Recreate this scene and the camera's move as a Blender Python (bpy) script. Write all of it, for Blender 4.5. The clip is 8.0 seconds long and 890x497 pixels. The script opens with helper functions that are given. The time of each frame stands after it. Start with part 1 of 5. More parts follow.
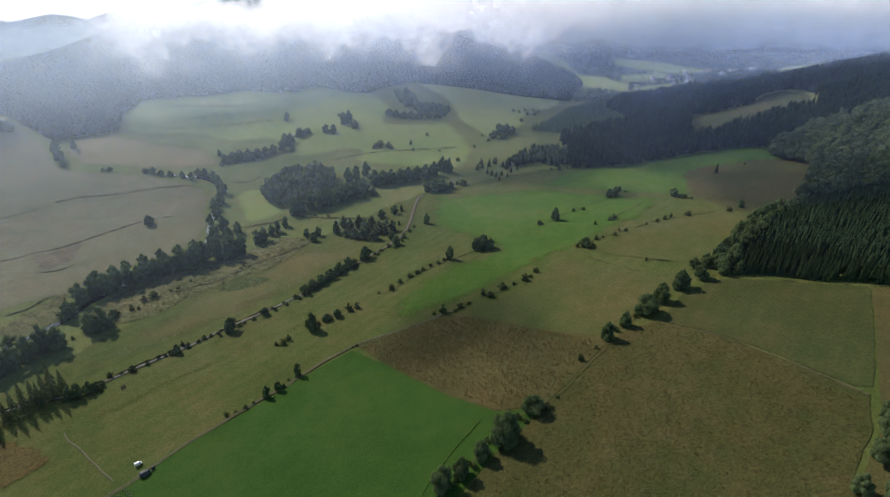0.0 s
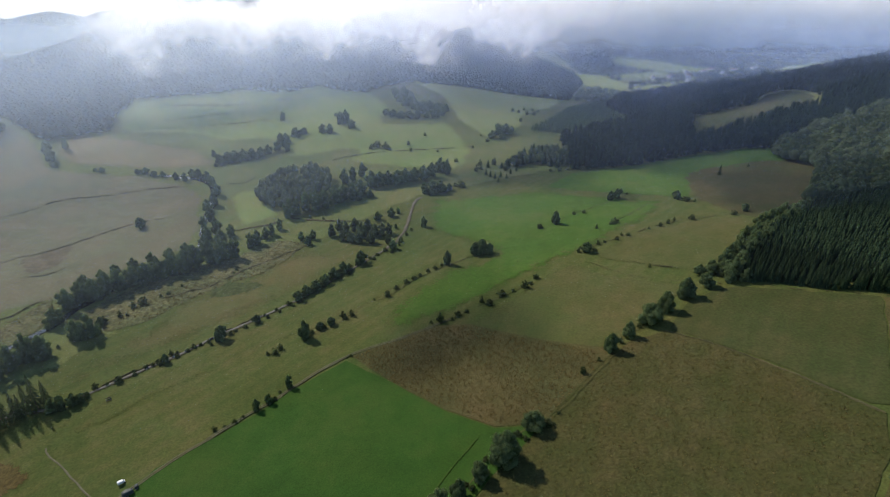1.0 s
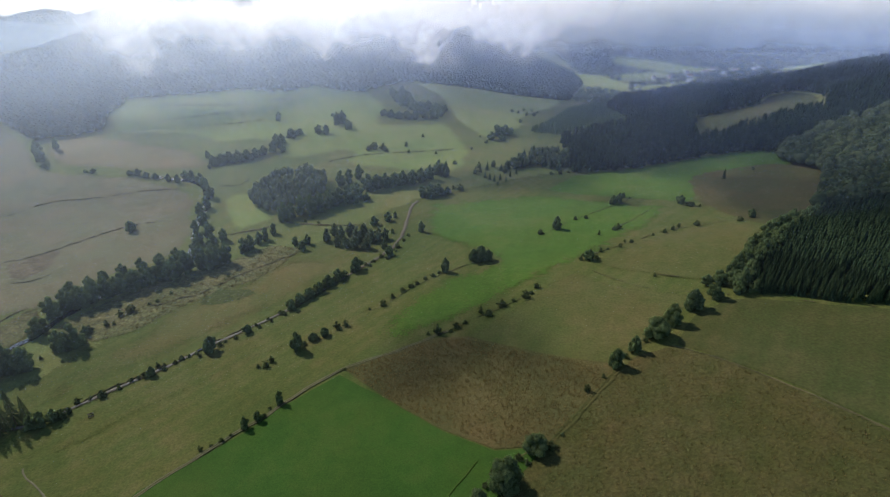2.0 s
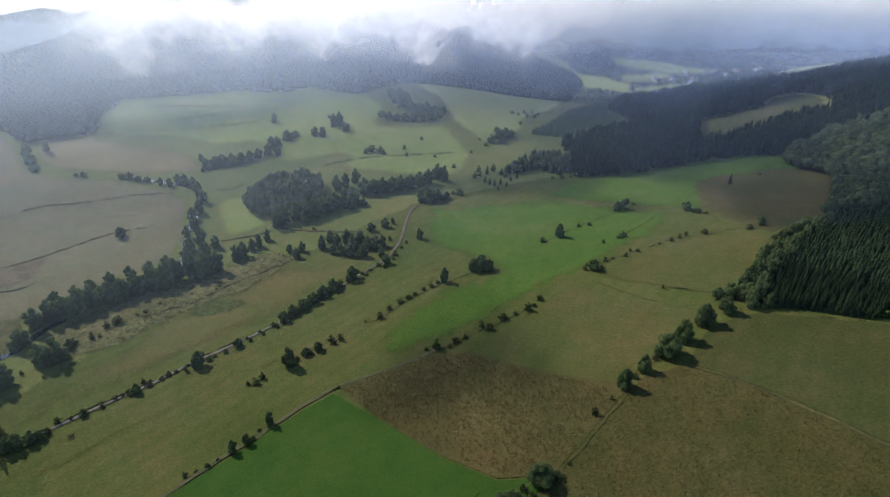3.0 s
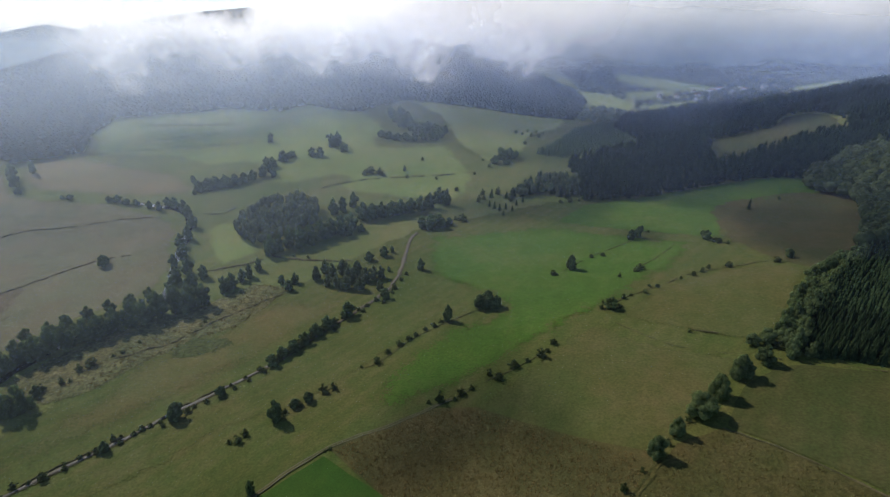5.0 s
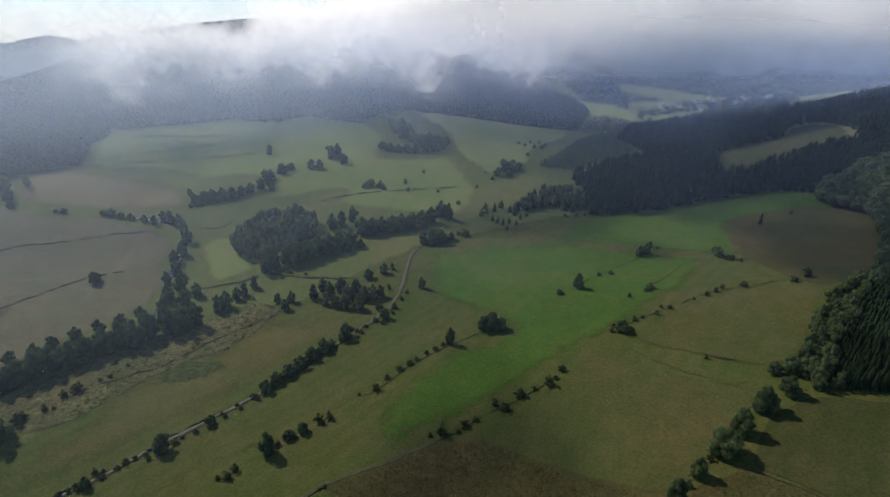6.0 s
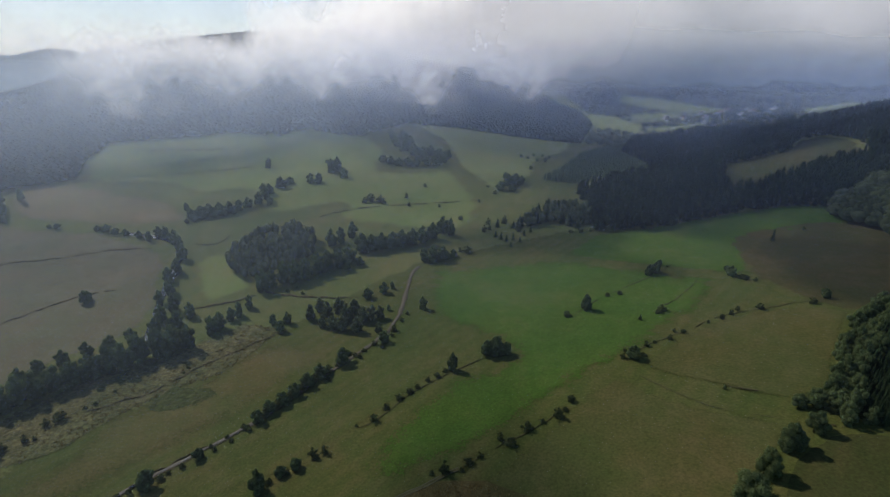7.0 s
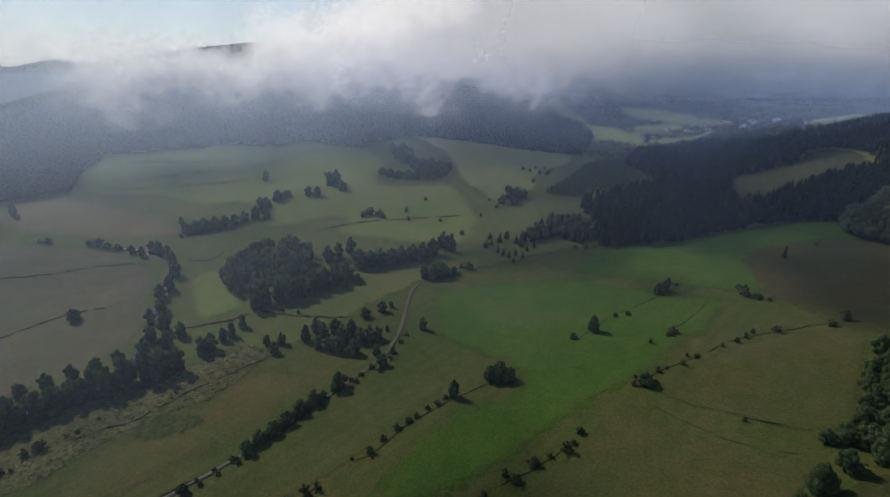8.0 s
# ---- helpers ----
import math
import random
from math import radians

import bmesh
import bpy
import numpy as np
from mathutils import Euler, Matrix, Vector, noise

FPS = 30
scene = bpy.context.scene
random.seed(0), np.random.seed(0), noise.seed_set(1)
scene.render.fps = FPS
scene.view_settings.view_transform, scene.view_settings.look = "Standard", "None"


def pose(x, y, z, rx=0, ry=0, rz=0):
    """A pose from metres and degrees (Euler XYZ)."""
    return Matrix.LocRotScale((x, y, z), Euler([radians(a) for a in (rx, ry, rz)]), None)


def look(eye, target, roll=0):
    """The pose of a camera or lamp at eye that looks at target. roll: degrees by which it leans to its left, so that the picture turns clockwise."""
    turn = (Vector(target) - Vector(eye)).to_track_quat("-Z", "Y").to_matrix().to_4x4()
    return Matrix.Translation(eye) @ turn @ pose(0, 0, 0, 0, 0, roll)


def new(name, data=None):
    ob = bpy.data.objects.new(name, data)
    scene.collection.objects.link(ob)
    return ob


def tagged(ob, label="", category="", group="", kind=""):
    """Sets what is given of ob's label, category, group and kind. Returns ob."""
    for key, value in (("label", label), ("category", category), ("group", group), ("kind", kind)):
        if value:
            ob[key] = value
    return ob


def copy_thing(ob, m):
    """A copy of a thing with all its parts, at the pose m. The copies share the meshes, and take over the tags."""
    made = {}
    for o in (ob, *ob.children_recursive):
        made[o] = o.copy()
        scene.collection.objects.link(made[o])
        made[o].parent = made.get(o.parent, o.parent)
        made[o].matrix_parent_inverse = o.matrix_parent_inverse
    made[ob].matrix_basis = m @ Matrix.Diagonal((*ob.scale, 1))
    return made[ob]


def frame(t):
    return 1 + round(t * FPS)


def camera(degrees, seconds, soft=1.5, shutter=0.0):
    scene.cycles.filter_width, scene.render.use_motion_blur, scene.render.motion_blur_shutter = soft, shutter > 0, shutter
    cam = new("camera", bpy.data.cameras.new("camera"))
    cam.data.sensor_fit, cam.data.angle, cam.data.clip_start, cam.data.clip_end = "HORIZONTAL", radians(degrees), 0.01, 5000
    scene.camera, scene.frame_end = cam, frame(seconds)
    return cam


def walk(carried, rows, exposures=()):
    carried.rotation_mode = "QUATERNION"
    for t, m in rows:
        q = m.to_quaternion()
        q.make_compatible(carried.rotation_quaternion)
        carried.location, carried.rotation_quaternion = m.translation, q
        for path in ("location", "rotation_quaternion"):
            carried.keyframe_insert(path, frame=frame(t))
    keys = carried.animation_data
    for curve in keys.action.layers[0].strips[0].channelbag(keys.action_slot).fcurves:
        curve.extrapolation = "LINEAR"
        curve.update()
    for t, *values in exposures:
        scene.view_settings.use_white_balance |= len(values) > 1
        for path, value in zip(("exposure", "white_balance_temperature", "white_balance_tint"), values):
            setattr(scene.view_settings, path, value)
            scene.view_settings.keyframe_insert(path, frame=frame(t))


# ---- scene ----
cam = camera(81.5, 8.0, soft=1.2)
PATH = [
    (0, (-0.117, 3.032, 148.899), (-0.09, 4.857, 148.08), 0.8),
    (0.5, (0.349, 8.094, 149.005), (0.378, 9.917, 148.183), 0.9),
    (1, (0.764, 13.521, 149.172), (0.796, 15.343, 148.347), 0.9),
    (1.5, (1.248, 19.364, 149.356), (1.283, 21.184, 148.528), 1.0),
    (3, (1.17, 39.429, 149.789), (1.213, 41.249, 148.96), 1.2),
    (3.5, (0.664, 46.434, 149.973), (0.709, 48.259, 149.154), 1.2),
    (4, (0.245, 53.638, 150.184), (0.289, 55.467, 149.376), 1.2),
    (4.5, (-0.055, 60.848, 150.429), (-0.013, 62.683, 149.635), 1.2),
    (4.7, (-0.169, 63.709, 150.489), (-0.127, 65.547, 149.701), 1.2),
    (6, (-0.636, 82.373, 151.194), (-0.6, 84.227, 150.446), 1.1),
    (6.5, (-0.738, 89.374, 151.377), (-0.704, 91.236, 150.648), 1.0),
    (7, (-0.81, 96.627, 151.765), (-0.78, 98.496, 151.054), 1.0),
    (7.5, (-0.776, 103.636, 151.913), (-0.748, 105.512, 151.22), 1.0),
    (8, (-0.775, 110.539, 152.055), (-0.748, 112.421, 151.38), 1.0),
]
EXPOSURES = [(0.0, 0.13), (3.5, 0.16), (4.5, 0.02), (6.0, -0.40), (7.0, -0.62), (8.0, -0.80)]
walk(cam, [(t, look(eye, target, roll)) for t, eye, target, roll in PATH], EXPOSURES)

# ---- light ----
SUN_AZ, SUN_EL = radians(-50), radians(37)          # azimuth from +y towards +x
world = bpy.data.worlds.new("sky")
scene.world = world
world.use_nodes = True
wn = world.node_tree.nodes
sky = wn.new("ShaderNodeTexSky")
sky.sky_type, sky.sun_disc = "NISHITA", False
sky.sun_elevation, sky.sun_rotation = SUN_EL, SUN_AZ
sky.altitude = 1200.0
sky.air_density, sky.dust_density, sky.ozone_density = 1.0, 0.35, 2.0
wn["Background"].inputs["Strength"].default_value = 0.15
world.node_tree.links.new(sky.outputs[0], wn["Background"].inputs[0])
sun = new("sun", bpy.data.lights.new("sun", "SUN"))
sun.data.energy, sun.data.angle, sun.data.color = 4.3, radians(0.8), (1.0, 0.91, 0.79)
sun_way = Vector((math.sin(SUN_AZ) * math.cos(SUN_EL), math.cos(SUN_AZ) * math.cos(SUN_EL), math.sin(SUN_EL)))
sun.matrix_world = look(sun_way * 900, (0, 0, 0))

# ---- relief of the land ----
RELIEF = [
    [4.0, -3.2, -11.3, -18.7, -7.4, -2.6, 1.9, 3.3, 12.6],
    [2.4, -1.2, 1.0, -6.2, 2.3, -0.9, 9.2, -0.5, 20.6],
    [4.7, -9.1, -12.6, -16.4, -4.7, -4.1, -2.7, -14.4, 14.6],
    [13.1, -9.1, 1.3, 13.7, 3.7, -10.2, 0.4, -6.5, 21.1],
    [22.1, 2.3, -3.7, -2.9, -1.4, -1.8, 8.2, -1.5, 15.9],
    [13.6, 14.8, 20.5, 21.3, 20.8, 1.4, -23.3, -5.0, 15.4],
]


def bump_hill(x, y, cx, cy, left, right, front, back, tall):
    """A rounded hill with four different reaches."""
    dx = (x - cx) / np.where(x < cx, left, right)
    dy = (y - cy) / np.where(y < cy, front, back)
    d = np.clip(np.sqrt(dx * dx + dy * dy), 0, 1)
    return tall * (0.6 * (1 - d) + 0.2 * (1 + np.cos(np.pi * d)))


def ground_z(x, y):
    """Height of the land: a tilted valley floor, low swells and the hills round it."""
    x, y = np.asarray(x, float), np.asarray(y, float)
    z = 12.83 + 21.09 * (800 * np.tanh(x / 800)) / 300 - 3.28 * (700 * np.tanh((y - 400) / 700)) / 300
    for j, row in enumerate(RELIEF):
        for i, tall in enumerate(row):
            z = z + tall * np.exp(-((x + 600 - 150 * i) ** 2 + (y - 100 - 170 * j) ** 2) / 45000.0)
    z = z + bump_hill(x, y, -341, 1776, 931, 687, 957, 900, 195)
    z = z + bump_hill(x, y, -709, 1373, 399, 732, 533, 700, 99)
    z = z + bump_hill(x, y, 1500, 3100, 1700, 2500, 900, 1500, 340)
    z = z + bump_hill(x, y, -3126, 3480, 505, 492, 900, 900, 200)
    z = z + bump_hill(x, y, -1060, 1020, 500, 430, 330, 350, 70)
    z = z + bump_hill(x, y, -2458, 3650, 592, 629, 900, 900, 175)
    z = z + bump_hill(x, y, -2072, 3620, 147, 594, 700, 700, 130)
    z = z + bump_hill(x, y, 1000, 900, 420, 900, 500, 700, 60)
    z = z + 0.35 * np.sin(x / 13 + 2 * np.sin(y / 31)) * np.sin(y / 17 + 1.3 * np.sin(x / 29))
    return z


def gz(x, y):
    return float(ground_z(x, y))


# ---- materials ----
def nodes_of(name):
    mat = bpy.data.materials.new(name)
    mat.use_nodes = True
    nt = mat.node_tree
    nt.nodes.clear()
    out = nt.nodes.new("ShaderNodeOutputMaterial")
    return mat, nt, out


def add(nt, kind, **ins):
    n = nt.nodes.new(kind)
    for key, v in ins.items():
        n.inputs[key.replace("_", " ")].default_value = v
    return n


def noise_of(nt, where, scale, detail=3.0, rough=0.55):
    n = add(nt, "ShaderNodeTexNoise", Scale=scale, Detail=detail, Roughness=rough)
    nt.links.new(where, n.inputs["Vector"])
    return n.outputs["Fac"]


def ramp_of(nt, fac, stops):
    r = nt.nodes.new("ShaderNodeValToRGB")
    while len(r.color_ramp.elements) < len(stops):
        r.color_ramp.elements.new(0.5)
    for e, (p, c) in zip(r.color_ramp.elements, stops):
        e.position, e.color = p, (*c, 1)
    nt.links.new(fac, r.inputs[0])
    return r.outputs[0]


def mix_of(nt, fac, a, b, mode="MIX"):
    m = nt.nodes.new("ShaderNodeMix")
    m.data_type, m.blend_type = "RGBA", mode
    for s, v in ((m.inputs["Factor"], fac), (m.inputs["A"], a), (m.inputs["B"], b)):
        if isinstance(v, (int, float)):
            s.default_value = v
        elif isinstance(v, tuple):
            s.default_value = (*v, 1)
        else:
            nt.links.new(v, s)
    return m.outputs["Result"]


def math_of(nt, op, a, b=0.0, c=0.0):
    m = nt.nodes.new("ShaderNodeMath")
    m.operation = op
    for s, v in zip(m.inputs, (a, b, c)):
        if isinstance(v, (int, float)):
            s.default_value = v
        else:
            nt.links.new(v, s)
    return m.outputs[0]


def range_of(nt, v, a, b, lo=0.0, hi=1.0):
    m = nt.nodes.new("ShaderNodeMapRange")
    m.interpolation_type = "SMOOTHSTEP"
    nt.links.new(v, m.inputs["Value"])
    for key, val in (("From Min", a), ("From Max", b), ("To Min", lo), ("To Max", hi)):
        m.inputs[key].default_value = val
    return m.outputs["Result"]


def turf(name, dark, mid, light, patch=0.014, tuft=0.9, relief=0.35, stripes=0.0, angle=0.0, band=0.04, coarse=0.27, edged=True):
    """Grassland: broad patches, clumps and single tufts, with a rough surface."""
    mat, nt, out = nodes_of(name)
    geo = nt.nodes.new("ShaderNodeNewGeometry")
    pos = geo.outputs["Position"]
    broad = noise_of(nt, pos, patch, 4.0, 0.6)
    clump = noise_of(nt, pos, 0.11, 4.0, 0.65)
    tufts = noise_of(nt, pos, tuft, 3.0, 0.7)
    both = math_of(nt, "ADD", math_of(nt, "MULTIPLY", broad, 0.55), math_of(nt, "MULTIPLY", clump, 0.45))
    if stripes:
        rot = add(nt, "ShaderNodeMapping")
        rot.inputs["Rotation"].default_value = (0, 0, radians(angle))
        nt.links.new(pos, rot.inputs["Vector"])
        wave = add(nt, "ShaderNodeTexWave", Scale=band, Distortion=1.2, Detail=3.0, Detail_Scale=0.6)
        nt.links.new(rot.outputs[0], wave.inputs["Vector"])
        both = math_of(nt, "ADD", both, math_of(nt, "MULTIPLY_ADD", wave.outputs["Fac"], stripes, -stripes / 2))
    col = ramp_of(nt, both, [(0.34, dark), (0.5, mid), (0.66, light)])
    lo, hi = 1 - coarse, 1 + coarse
    shade = ramp_of(nt, tufts, [(0.32, (lo, lo, lo * 0.97)), (0.52, (1.0, 1.0, 1.0)), (0.70, (hi, hi * 0.98, hi * 0.93))])
    col = mix_of(nt, 1.0, col, shade, "MULTIPLY")
    warm = ramp_of(nt, noise_of(nt, pos, 0.031, 5.0, 0.62), [(0.40, (0.94, 1.03, 0.95)), (0.62, (1.06, 1.01, 0.96))])
    col = mix_of(nt, 1.0, col, warm, "MULTIPLY")
    bsdf = add(nt, "ShaderNodeBsdfPrincipled", Roughness=0.95)
    bsdf.inputs["Specular IOR Level"].default_value = 0.12
    nt.links.new(col, bsdf.inputs["Base Color"])
    bump = add(nt, "ShaderNodeBump", Strength=1.0, Distance=relief)
    nt.links.new(math_of(nt, "ADD", tufts, math_of(nt, "MULTIPLY", clump, 1.5)), bump.inputs["Height"])
    nt.links.new(bump.outputs[0], bsdf.inputs["Normal"])
    nt.links.new(bsdf.outputs[0], out.inputs[0])
    if edged:
        # sward that thins out raggedly towards the field's edge
        bare = add(nt, "ShaderNodeAttribute")
        bare.attribute_name = "bare"
        n = math_of(nt, "ADD", math_of(nt, "MULTIPLY", clump, 0.45), math_of(nt, "MULTIPLY", noise_of(nt, pos, 0.8, 3.0, 0.7), 0.55))
        gap = range_of(nt, math_of(nt, "MULTIPLY_ADD", bare.outputs["Fac"], 0.5, n), 0.775, 0.785)
        clear = nt.nodes.new("ShaderNodeBsdfTransparent")
        mx = nt.nodes.new("ShaderNodeMixShader")
        nt.links.new(gap, mx.inputs[0])
        nt.links.new(bsdf.outputs[0], mx.inputs[1])
        nt.links.new(clear.outputs[0], mx.inputs[2])
        nt.links.new(mx.outputs[0], out.inputs[0])
    return mat


def leafy(name, dark, light, glow=0.35, island=False, grain=1.2):
    """Leaves or needles: each plant differs a little, and light passes through."""
    mat, nt, out = nodes_of(name)
    geo = nt.nodes.new("ShaderNodeNewGeometry")
    info = nt.nodes.new("ShaderNodeObjectInfo")
    rnd = geo.outputs["Random Per Island"] if island else info.outputs["Random"]
    n = noise_of(nt, geo.outputs["Position"], grain, 2.0, 0.6)
    f = math_of(nt, "ADD", math_of(nt, "MULTIPLY", rnd, 0.4), math_of(nt, "MULTIPLY", n, 0.5))
    if not island:
        f = math_of(nt, "MULTIPLY_ADD", geo.outputs["Random Per Island"], 0.45, math_of(nt, "MULTIPLY", f, 0.75))
    col = ramp_of(nt, f, [(0.15, dark), (0.85, light)])
    d = add(nt, "ShaderNodeBsdfDiffuse", Roughness=0.6)
    tr = nt.nodes.new("ShaderNodeBsdfTranslucent")
    nt.links.new(col, d.inputs["Color"])
    nt.links.new(mix_of(nt, 1.0, col, (1.08, 1.15, 0.72), "MULTIPLY"), tr.inputs["Color"])
    mx = add(nt, "ShaderNodeMixShader")
    mx.inputs[0].default_value = glow
    nt.links.new(d.outputs[0], mx.inputs[1])
    nt.links.new(tr.outputs[0], mx.inputs[2])
    nt.links.new(mx.outputs[0], out.inputs[0])
    return mat


def plain(name, dark, light, scale=3.0, rough=0.8, metal=0.0, relief=0.02):
    """Bark, earth, gravel, plaster, paint: two tones at two scales."""
    mat, nt, out = nodes_of(name)
    pos = nt.nodes.new("ShaderNodeNewGeometry").outputs["Position"]
    a, b = noise_of(nt, pos, scale, 4.0), noise_of(nt, pos, scale * 0.12, 3.0)
    f = math_of(nt, "ADD", math_of(nt, "MULTIPLY", a, 0.55), math_of(nt, "MULTIPLY", b, 0.45))
    bsdf = add(nt, "ShaderNodeBsdfPrincipled", Roughness=rough, Metallic=metal)
    nt.links.new(ramp_of(nt, f, [(0.35, dark), (0.65, light)]), bsdf.inputs["Base Color"])
    bump = add(nt, "ShaderNodeBump", Strength=0.8, Distance=relief)
    nt.links.new(a, bump.inputs["Height"])
    nt.links.new(bump.outputs[0], bsdf.inputs["Normal"])
    nt.links.new(bsdf.outputs[0], out.inputs[0])
    return mat


def vapour(name, thick, low, full, top=None, west=0.0, reach=(450.0, -350.0), grain=0.004, fine=5.0, rag=0.5, soft=40.0, tint=(0.98, 0.95, 0.93), east=None, ends=None, glow=0.75, turn=(-450.0, 350.0)):
    """Mist or cloud droplets: thin from height low, full from height full, ragged.
    top: (height, x where it begins to rise, rise per metre), above which the cloud ends."""
    mat, nt, out = nodes_of(name)
    pos = nt.nodes.new("ShaderNodeNewGeometry").outputs["Position"]
    sep = nt.nodes.new("ShaderNodeSeparateXYZ")
    nt.links.new(pos, sep.inputs[0])
    x, z = sep.outputs["X"], sep.outputs["Z"]
    n = noise_of(nt, pos, grain, fine, 0.55)
    n2 = noise_of(nt, pos, grain * 3.7, fine - 1.0, 0.6)
    rough_n = math_of(nt, "ADD", math_of(nt, "MULTIPLY_ADD", n, 1.4, -0.7), math_of(nt, "MULTIPLY_ADD", n2, 0.6, -0.3))
    zz = math_of(nt, "ADD", z, math_of(nt, "MULTIPLY", rough_n, (full - low) * rag))
    a = range_of(nt, zz, low, full)
    if top is not None:
        lift = math_of(nt, "MULTIPLY", math_of(nt, "MAXIMUM", math_of(nt, "SUBTRACT", x, top[1]), 0.0), top[2])
        a = math_of(nt, "MULTIPLY", a, range_of(nt, math_of(nt, "SUBTRACT", zz, lift), top[0], top[0] + soft, 1.0, 0.0))
    if west < 0:
        a = math_of(nt, "MULTIPLY", a, range_of(nt, x, reach[0], reach[1]))
    elif west:
        # denser in the west, standing in for brighter haze towards the sun
        a = math_of(nt, "MULTIPLY", a, range_of(nt, x, reach[0], reach[1], 1.0 - west, 1.0))
    if ends is not None:
        a = math_of(nt, "MULTIPLY", a, range_of(nt, x, ends[0], ends[1], 1.0, 0.0))
    a = math_of(nt, "MULTIPLY", a, math_of(nt, "MULTIPLY", math_of(nt, "MULTIPLY_ADD", n2, 0.5, 0.75) if thick < 0.7 else math_of(nt, "MULTIPLY_ADD", n2, 0.01, 0.995), thick))
    d = add(nt, "ShaderNodeBsdfDiffuse", Color=(*tint, 1))
    tr = add(nt, "ShaderNodeBsdfTranslucent", Color=(*tint, 1))
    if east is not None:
        # tint changes eastward: the sun side's light is put into the colour
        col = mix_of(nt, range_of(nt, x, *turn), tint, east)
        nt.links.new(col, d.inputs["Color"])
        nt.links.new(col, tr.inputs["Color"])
    both = add(nt, "ShaderNodeMixShader")
    both.inputs[0].default_value = glow
    nt.links.new(d.outputs[0], both.inputs[1])
    nt.links.new(tr.outputs[0], both.inputs[2])
    clear = nt.nodes.new("ShaderNodeBsdfTransparent")
    mx = nt.nodes.new("ShaderNodeMixShader")
    nt.links.new(a, mx.inputs[0])
    nt.links.new(clear.outputs[0], mx.inputs[1])
    nt.links.new(both.outputs[0], mx.inputs[2])
    nt.links.new(mx.outputs[0], out.inputs[0])
    return mat


M_TANWEST = turf("tan_grass", (0.128, 0.123, 0.062), (0.154, 0.134, 0.069), (0.185, 0.150, 0.081), relief=0.2)
M_LAND = turf("upland_grass", (0.084, 0.108, 0.030), (0.110, 0.124, 0.040), (0.142, 0.138, 0.053), edged=False)
M_STRIPED = turf("striped_pasture", (0.051, 0.073, 0.017), (0.072, 0.084, 0.022), (0.097, 0.093, 0.032), stripes=0.07, angle=46, band=0.035)
# these two are lightened: sunlight lost to cloud and haze put into the colour
M_FARGREEN = turf("bright_valley_grass", (0.13, 0.17, 0.045), (0.16, 0.19, 0.055), (0.19, 0.20, 0.07))
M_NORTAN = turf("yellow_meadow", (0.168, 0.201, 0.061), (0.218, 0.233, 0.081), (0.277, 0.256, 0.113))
M_GREEN = turf("lush_grass", (0.024, 0.058, 0.008), (0.031, 0.070, 0.010), (0.045, 0.078, 0.014), patch=0.02, tuft=1.6, relief=0.10)
M_GREEN_WORN = turf("worn_grass", (0.030, 0.060, 0.009), (0.038, 0.070, 0.011), (0.052, 0.076, 0.016), patch=0.02, tuft=1.6, relief=0.10)
M_CENTRE = turf("green_pasture", (0.041, 0.086, 0.011), (0.056, 0.104, 0.015), (0.082, 0.110, 0.024), relief=0.15)
# pasture colour raised to make up for sun lost through the haze sheets
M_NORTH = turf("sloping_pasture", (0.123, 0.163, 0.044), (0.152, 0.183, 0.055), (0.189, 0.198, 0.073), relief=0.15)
M_TUSSOCK = turf("brown_tussocks", (0.056, 0.054, 0.020), (0.079, 0.068, 0.025), (0.114, 0.089, 0.037), tuft=1.1, relief=0.5, coarse=0.22)
M_ROUGH = turf("rough_pasture", (0.040, 0.047, 0.012), (0.057, 0.055, 0.018), (0.083, 0.066, 0.027), tuft=0.8, relief=0.5, coarse=0.32)
M_MOWN = turf("mown_meadow", (0.037, 0.050, 0.014), (0.050, 0.056, 0.018), (0.072, 0.065, 0.025), relief=0.10, stripes=0.05, angle=40)
M_TAN = turf("dry_meadow", (0.058, 0.071, 0.019), (0.076, 0.080, 0.025), (0.100, 0.090, 0.035), relief=0.15)
M_BROWN = turf("brown_pasture", (0.052, 0.060, 0.018), (0.068, 0.063, 0.023), (0.094, 0.074, 0.032), relief=0.25)
M_ERODED = turf("eroded_grass", (0.088, 0.078, 0.046), (0.112, 0.096, 0.058), (0.150, 0.126, 0.080), patch=0.05, tuft=0.6, relief=0.6, coarse=0.4)
M_WEST = turf("pale_dry_grass", (0.107, 0.104, 0.056), (0.131, 0.123, 0.069), (0.162, 0.144, 0.087), relief=0.2)
M_BRACKEN = turf("bracken", (0.070, 0.052, 0.017), (0.086, 0.063, 0.022), (0.104, 0.078, 0.030), tuft=0.7, relief=0.5, coarse=0.4)
M_WET = turf("wet_rushes", (0.036, 0.052, 0.015), (0.050, 0.064, 0.020), (0.068, 0.074, 0.028), tuft=0.45, relief=1.0, coarse=0.5)
M_SCRUB = turf("scrub_grass", (0.062, 0.070, 0.026), (0.096, 0.096, 0.040), (0.140, 0.128, 0.060), patch=0.05, tuft=0.5, relief=1.0, coarse=0.5)
M_RIVERM = turf("river_meadow", (0.072, 0.082, 0.024), (0.092, 0.088, 0.030), (0.128, 0.101, 0.044))
M_BANK = turf("bank_grass", (0.050, 0.048, 0.024), (0.074, 0.066, 0.033), (0.110, 0.092, 0.048), patch=0.06, tuft=0.8, relief=0.5)
M_VERGE = turf("dry_verge", (0.055, 0.062, 0.022), (0.078, 0.077, 0.032), (0.108, 0.098, 0.048), patch=0.06, tuft=0.8, relief=0.3)
M_RUT = plain("track_ruts", (0.073, 0.070, 0.035), (0.124, 0.111, 0.063), 0.9, 0.95, 0.0, 0.1)
